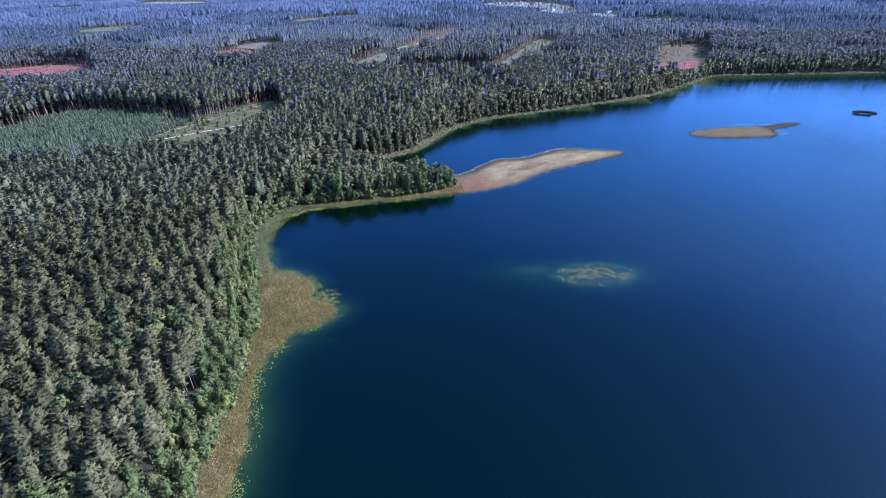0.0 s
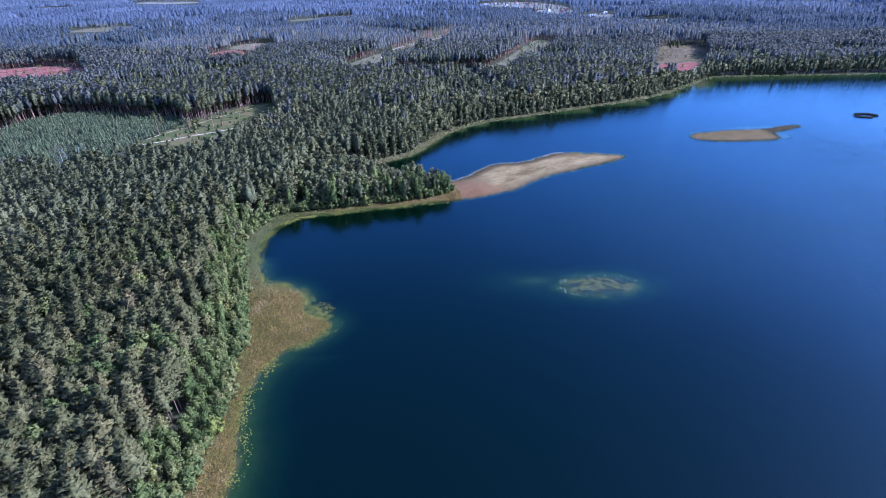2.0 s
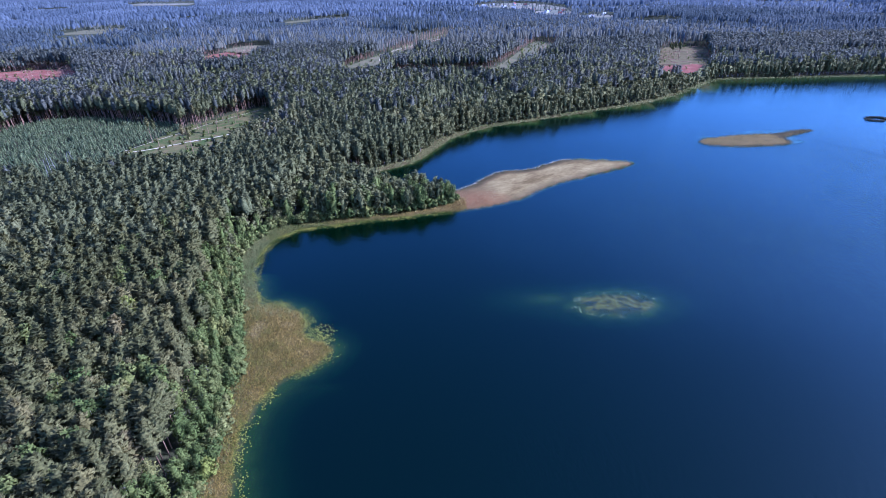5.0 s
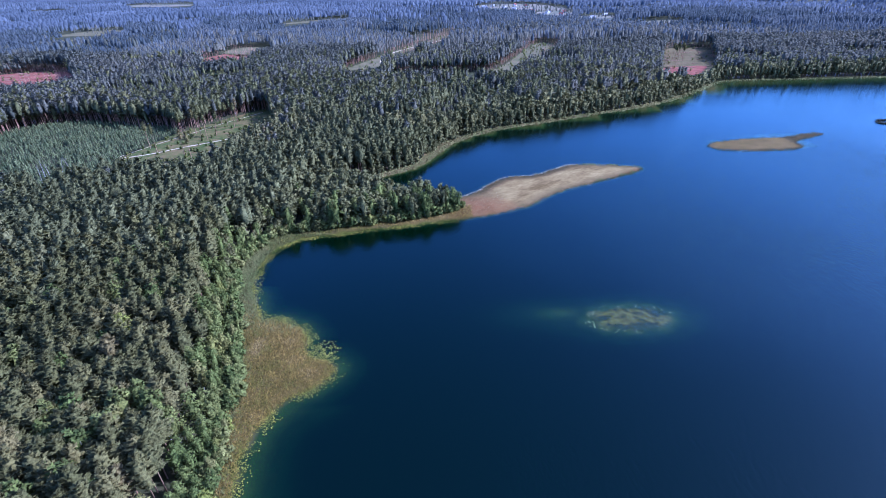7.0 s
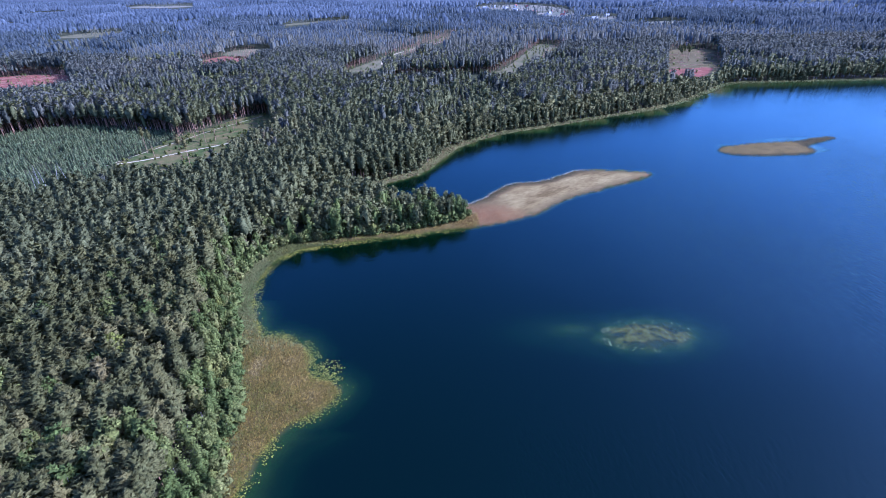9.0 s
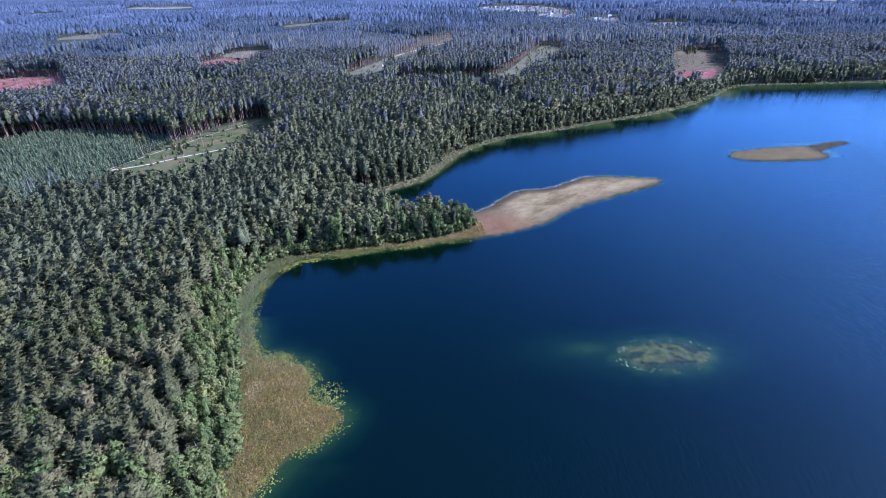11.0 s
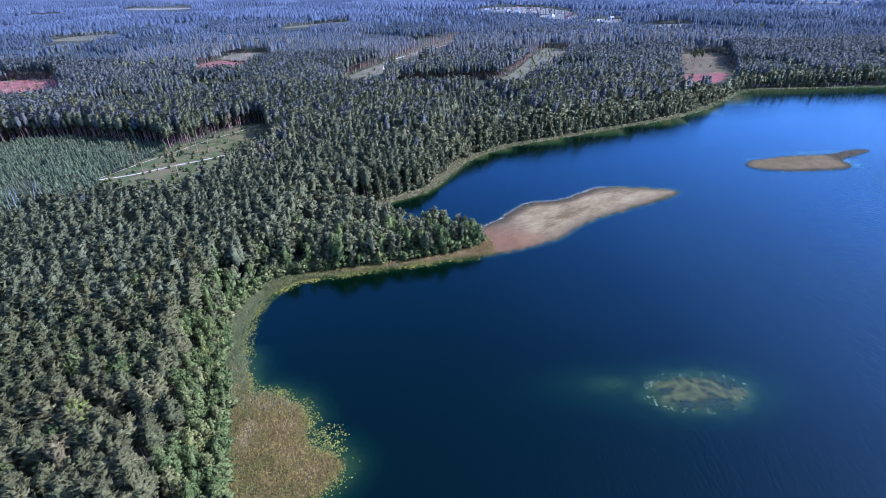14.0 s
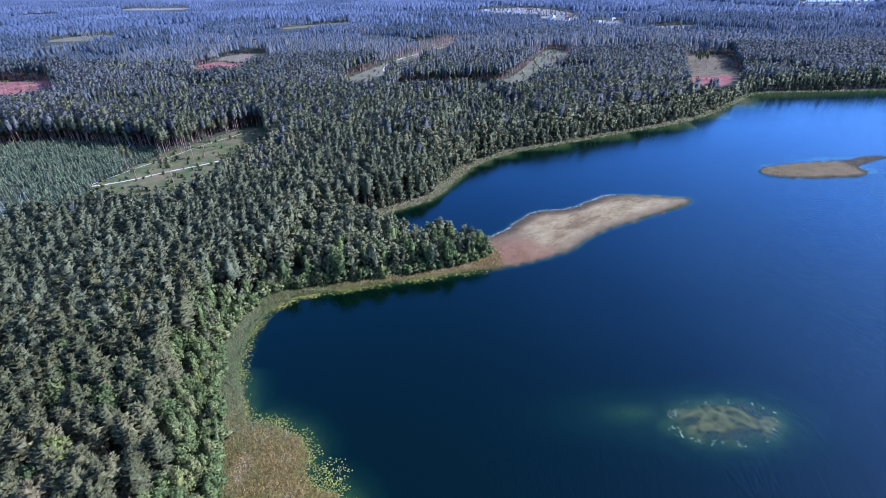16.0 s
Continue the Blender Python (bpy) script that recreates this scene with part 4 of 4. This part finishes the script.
keep = (d < 0.8) & (d > -5.5) & (rng.uniform(0, 1, len(p)) < np.clip((clump - 0.26) * 1.9, 0.05, 0.97) * np.clip(1.25 + d / 4.2, 0, 1))
lilies("lily_pads", p[keep], "yellow-green lily pads off the reed bed", (0.12, 0.26))
q = np.hypot((p[:, 0] + 49.5) / 5.5, (p[:, 1] - 170.5) / 5.5)
keep = (d < 0.2) & (rng.uniform(0, 1, len(p)) < np.clip(1.15 - q, 0, 0.8) * (0.4 + 0.8 * wave_field(p, 1.1, 0.3)))
lilies("lily_pads", p[keep], "dense cluster of yellow-green lily pads beside the reed tip", (0.13, 0.27))
p = scatter(rng, (-84, 244), (12, 285), 0.62)
d = land(p)
keep = (d < 0.3) & (d > -4.2) & (rng.uniform(0, 1, len(p)) < np.clip(wave_field(p, 0.22, 2.2) * 1.6, 0.25, 0.97) * np.clip(1.15 + d / 4, 0, 1) * np.clip((4 - p[:, 0]) / 20, 0.15, 1))
lilies("lily_pads", p[keep], "band of yellow-green lily pads before the point", (0.22, 0.42))
p = scatter(rng, (44, 170), (90, 196), 0.55)
q = np.hypot((p[:, 0] - 67) / 16.5, (p[:, 1] - 183) / 8.2)
keep = (np.abs(q - 1.0) < 0.12) & (rng.uniform(0, 1, len(p)) < (wave_field(p, 0.85, 1.1) > 0.5) * np.where(p[:, 0] < 58, 0.45, 0.2))
lilies("lily_pads", p[keep], "scattered pale lily pads round the drowned shoal", (0.15, 0.3), m_pad)

p = scatter(rng, (36, 172), (88, 196), 0.28)
weed = np.zeros(len(p), bool)
for x, y, a, b in ((71.5, 177.3, 4.2, 1.8), (62, 177.8, 2.8, 1.0), (80, 186.5, 3.2, 1.3), (76, 189, 2.0, 0.9), (57, 184, 1.8, 1.0), (42, 188, 4.5, 1.6)):
    weed |= np.hypot((p[:, 0] - x) / a, (p[:, 1] - y) / b) + rng.normal(0, 0.2, len(p)) < 1
blades("water_weed", p[weed], 0.35, 0.8, 0.45 + 0 * p[weed, 0], m_dark, "dark brown weed beds on the drowned shoal", "water weed", -0.36)

# bushes along the wood's edge
p = scatter(rng, (-112, 40), (12, 300), 2.3)
d = np.where(inside(p, EDGE), 1, -1) * distance(p, EDGE[:-4], False)
keep = (d > -0.5) & (d < 5.0) & (land(p) > 1.5) & (rng.uniform(0, 1, len(p)) < 0.95) & (p[:, 1] < 292)
for detail, some in ((1, keep & (p[:, 1] < 150)), (2, keep & (p[:, 1] >= 150))):
    grow("shore_bushes", p[some], "bush", detail, [m_broad, m_birch], "bright green alder and willow bushes at the wood's edge", (0.55, 1.25), category="bushes")
p = scatter(rng, (-62, 335), (420, 615), 3.2)
d = signed(p, LAKE)
keep = (d > 6.5) & (d < 11) & (p[:, 1] > 336) & ~((p[:, 0] > 5) & (p[:, 1] < 358))
grow("shore_bushes", p[keep], "bush", 3, [m_far_birch, m_birch], "green bushes along the far shore", (0.6, 1.2), category="bushes")
p = scatter(rng, (-262, 340), (-150, 535), 3.4)
keep = inside(p, smooth(CLEARING)) & (rng.uniform(0, 1, len(p)) < np.where(p[:, 1] < 392, 0.45, 0.14))
front = inside(p, HUB + (smooth(CLEARING) - HUB) * 0.94) & ~inside(p, smooth(CLEARING))
keep = keep | (front & (rng.uniform(0, 1, len(p)) < 0.8))
grow("clearing_brush", p[keep], "bush", 3, [m_broad, m_birch], "low green brush in the felled clearing", (0.25, 0.6), category="bushes")


for outline, cell, share, what in ((RIDE_ONE, 6.0, 0.24, "birch_wood"), (RIDE_TWO, 5.0, 0.22, "birch_wood"), (CUT_NORTH, 7.0, 0.12, "young_pines"), (CUT_MID, 7.0, 0.25, "young_pines"), (CUT_WEST, 7.0, 0.15, "young_pines")):
    o = smooth(outline, 6.0)
    p = scatter(rng, o.min(0), o.max(0), cell)
    p = p[inside(p, o) & (rng.uniform(0, 1, len(p)) < share)]
    grow("cutting_brush", p, "bush", 6, [m_broad, m_birch], "low green brush on the felled ground", (0.35, 0.9), category="bushes")
for n, f in enumerate(FIELDS):
    o = smooth(f, 12.0)
    p = scatter(rng, o.min(0), o.max(0), 16.0)
    p = p[inside(p, o) & (rng.uniform(0, 1, len(p)) < np.where(wave_field(p, 0.03, n) > 0.44, 0.9, 0.16))]
    if len(p):
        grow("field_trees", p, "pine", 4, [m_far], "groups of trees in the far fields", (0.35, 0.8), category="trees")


# ---- tracks ----
def ribbon(name, points, wide, z, mat, label):
    o = smooth(points, 3.0, False)
    t = np.gradient(o, axis=0)
    t /= np.linalg.norm(t, axis=1, keepdims=True)
    w = (wide / 2 * rng.uniform(0.75, 1.25, len(o)))[:, None]
    side = np.c_[-t[:, 1], t[:, 0]] * w
    co = np.concatenate([np.c_[o + side, np.full(len(o), z)], np.c_[o - side, np.full(len(o), z)]])
    n, i = len(o), np.arange(len(o) - 1)
    me = link_mesh(name, co, np.stack([i + n, i + n + 1, i + 1, i], -1), [mat], corners=4)
    return tagged(new(name, me), label, "track", kind="structure")


ribbon("track_1", [(-252, 392), (-227, 402), (-204, 419), (-188, 429), (-174, 440)], 2.0, 0.70, m_track, "pale sandy forest track across the clearing")
ribbon("track_2", [(-246, 398), (-237, 417), (-230, 431), (-218, 451), (-206, 475), (-191, 497), (-172, 524)], 0.8, 0.71, m_track, "pale sandy rut along the clearing's edge")
ribbon("track_3", [(-80, 800), (-68, 890), (26, 1050)], 3.0, 0.70, m_track, "pale track along the ride")

# ---- lone pines, dead trees, felled timber ----
LONE = [(-231, 417), (-222, 409), (-185, 385), (-194, 394), (-195, 440), (-190, 447), (-210, 455), (-215, 442), (-190, 475), (-184, 474), (-186, 489), (-203, 448), (-212, 468), (-198, 482)]
model = None
for x, y in LONE:
    m = pose(x, y, 0.6, rng.normal(0, 2), rng.normal(0, 2), rng.uniform(0, 360))
    if model is None:
        model = tree_thing("lone_pine", "lone", 411, m_pine_one, m_bark, "thin tall pine standing alone in the felled clearing", "pine tree", "lone pines of the clearing", 1)
        model.matrix_basis = m
    else:
        copy_thing(model, m)
CUT_PINES = [(330, 742), (338, 748), (334, 756), (342, 760), (346, 752), (328, 734), (350, 764), (340, 738)]
for x, y in CUT_PINES:
    copy_thing(model, pose(x, y, 0.6, 0, 0, rng.uniform(0, 360)))
dead = None
for x, y in [(-256, 331), (-252, 336), (-249, 338), (-243, 344), (-258, 338)]:
    m = pose(x, y, 0.5, rng.normal(0, 4), rng.normal(0, 4), rng.uniform(0, 360))
    if dead is None:
        dead = tagged(new("dead_tree"), "bare pale dead trunk standing in the wood", "dead tree", "dead trunks")
        v, f = stem(20.0, 0.22, 6, np.array((0.6, 0.3)), 5)
        part("trunk", link_mesh("trunk", v, f, [m_dead]), dead)
        for k in range(6):
            v, f = stem(1.6, 0.05, 4, np.array((0.1, 0.0)), 2)
            b = part("branch_stub", link_mesh("branch_stub", v, f, [m_dead]), dead)
            b.matrix_basis = pose(0.3, 0.1, 9 + 1.7 * k, 0, 65, 61 * k)
        dead.matrix_basis = m
    else:
        copy_thing(dead, m)


def felled(name, outline, count, label, mat):
    """Cut stems lying about."""
    o = smooth(outline, 6.0)
    lo, hi = o.min(0), o.max(0)
    p = rng.uniform(lo, hi, (count * 4, 2))
    p = p[inside(p, o)][:count]
    v, f = stem(11.0, 0.28, 5, np.array((0.2, 0.0)), 2)
    v = v[:, [2, 1, 0]]
    a = rng.normal(0.25, 0.35, len(p))
    s = rng.uniform(0.5, 1.3, len(p))
    x = s[:, None] * (np.cos(a)[:, None] * v[:, 0] - np.sin(a)[:, None] * v[:, 1]) + p[:, :1]
    y = s[:, None] * (np.sin(a)[:, None] * v[:, 0] + np.cos(a)[:, None] * v[:, 1]) + p[:, 1:]
    z = np.tile(v[:, 2] + 0.9, (len(p), 1))
    me = link_mesh(name, np.stack([x, y, z], -1).reshape(-1, 3), (f[None] + (np.arange(len(p)) * len(v))[:, None, None]).reshape(-1, 3), [mat])
    return tagged(new(name, me), label, "logs", kind="stuff")



def edge_stems(outline, deep, label):
    """Bare trunks showing along the edge of a cutting."""
    o = smooth(outline, 6.0)
    p = scatter(rng, o.min(0) - deep, o.max(0) + deep, 4.4)
    p = p[~inside(p, o) & (distance(p, o) < deep)]
    p = p[(p - HUB) @ np.array((0.2, 1.0)) > (o.mean(0) - HUB) @ np.array((0.2, 1.0)) - 30]
    v, f = stem(15.0, 0.22, 4, np.array((0.3, 0.1)), 2)
    s = rng.uniform(0.8, 1.15, len(p))[:, None]
    co = np.stack([s * v[:, 0] + p[:, :1], s * v[:, 1] + p[:, 1:], s * v[:, 2] + 0.55], -1).reshape(-1, 3)
    me = link_mesh("edge_trunks", co, (f[None] + (np.arange(len(p)) * len(v))[:, None, None]).reshape(-1, 3), [m_bark])
    return tagged(new("edge_trunks", me), label, "trunks", kind="stuff")


for outline in (CUT_WEST, CUT_MID, RIDE_ONE, RIDE_TWO, CUT_NORTH):
    edge_stems(outline, 9.0, "bare tan pine trunks lining the cutting")
felled("felled_stems", CUT_WEST, 160, "felled reddish stems on the red cutting", m_bark)
felled("felled_stems", CUT_NORTH, 90, "felled stems on the pinkish cutting", m_bark)
felled("felled_stems", CUT_MID, 60, "felled stems on the red cutting", m_bark)


# ---- the far village ----
def plain(name, colour, low=0.85):
    m, nt, bsdf = material(name, 0.8, 0.2)
    c = np.array(colour)
    nt.links.new(ramp(nt, noise_node(nt, 0.6, 4), [(0.3, tuple(c * low)), (0.7, colour)]), bsdf.inputs["Base Color"])
    return m


m_white, m_roof_red, m_roof_grey, m_pane = plain("lime_wall", (0.78, 0.76, 0.72)), plain("tile_roof", (0.30, 0.12, 0.08)), plain("sheet_roof", (0.42, 0.43, 0.45)), plain("dark_pane", (0.04, 0.05, 0.06))


def solid(name, verts, faces, mat, parent):
    me = bpy.data.meshes.new(name)
    me.from_pydata(verts, [], faces)
    me.materials.append(mat)
    return part(name, me, parent)


def house(name, long, deep_m, eaves, ridge, roof_mat, label, group):
    """A gabled house with a roof of some thickness, windows and a door."""
    root = tagged(new(name), label, "house", group)
    a, b = long / 2, deep_m / 2
    solid("wall", [(-a, -b, 0), (a, -b, 0), (a, b, 0), (-a, b, 0), (-a, -b, eaves), (a, -b, eaves), (a, b, eaves), (-a, b, eaves), (-a, 0, ridge), (a, 0, ridge)],
          [(0, 1, 5, 4), (1, 2, 6, 9, 5), (2, 3, 7, 6), (3, 0, 4, 8, 7)], m_white, root)
    o, t = 0.5, 0.25
    drop = (ridge - eaves) * o / b
    for sgn in (-1, 1):
        prof = [(sgn * (b + o), eaves - drop + 0.05), (0, ridge + 0.05), (0, ridge + 0.05 + t), (sgn * (b + o), eaves - drop + 0.05 + t)]
        v = [(x, y, z) for x in (-a - o, a + o) for y, z in prof]
        solid("roof", v, [(0, 1, 2, 3), (7, 6, 5, 4), (0, 4, 5, 1), (1, 5, 6, 2), (2, 6, 7, 3), (3, 7, 4, 0)], roof_mat, root)
    def block(name, x0, x1, y0, y1, z0, z1, mat):
        v = [(x, y, z) for x in (x0, x1) for y in (y0, y1) for z in (z0, z1)]
        return solid(name, v, [(0, 1, 3, 2), (4, 6, 7, 5), (0, 4, 5, 1), (2, 3, 7, 6), (0, 2, 6, 4), (1, 5, 7, 3)], mat, root)

    for k in range(4):
        x = -a + long * (k + 0.5) / 4
        if k == 2:
            block("door", x - 0.55, x + 0.55, -b - 0.06, -b + 0.02, 0.0, 2.1, m_pane)
        else:
            block("window", x - 0.7, x + 0.7, -b - 0.06, -b + 0.02, 1.0, 2.2, m_pane)
    block("chimney", a * 0.4, a * 0.4 + 0.7, -0.35, 0.35, ridge - 0.6, ridge + 1.2, m_roof_red)
    return root


farm = house("farmhouse", 13, 8, 3.2, 6.8, m_roof_grey, "white village house with a grey gabled roof", "village houses")
farm.matrix_basis = pose(402, 1372, 0.7, 0, 0, 15)
cottage = house("farmhouse", 11, 8, 3.0, 7.0, m_roof_red, "white village house with a red gabled roof", "village houses")
cottage.matrix_basis = pose(352, 1490, 0.7, 0, 0, -30)
for n, (x, y, a) in enumerate([(330, 1560, 40), (300, 1620, 10), (262, 1730, -20), (350, 1620, 70), (240, 1800, 30), (380, 1570, 0), (212, 1880, 15), (318, 1840, -35), (455, 1440, 20), (290, 1900, 50), (180, 1850, 5)]):
    copy_thing((farm, cottage)[n % 2], pose(x, y, 0.7, 0, 0, a))
barn = house("long_shed", 60, 16, 5, 9, m_roof_grey, "long white farm shed in the far fields", "far sheds")
barn.matrix_basis = pose(1270, 1850, 0.7, 0, 0, -25)
for x, y in [(1330, 1832), (1385, 1822), (1430, 1850)]:
    copy_thing(barn, pose(x, y, 0.7, 0, 0, -25))
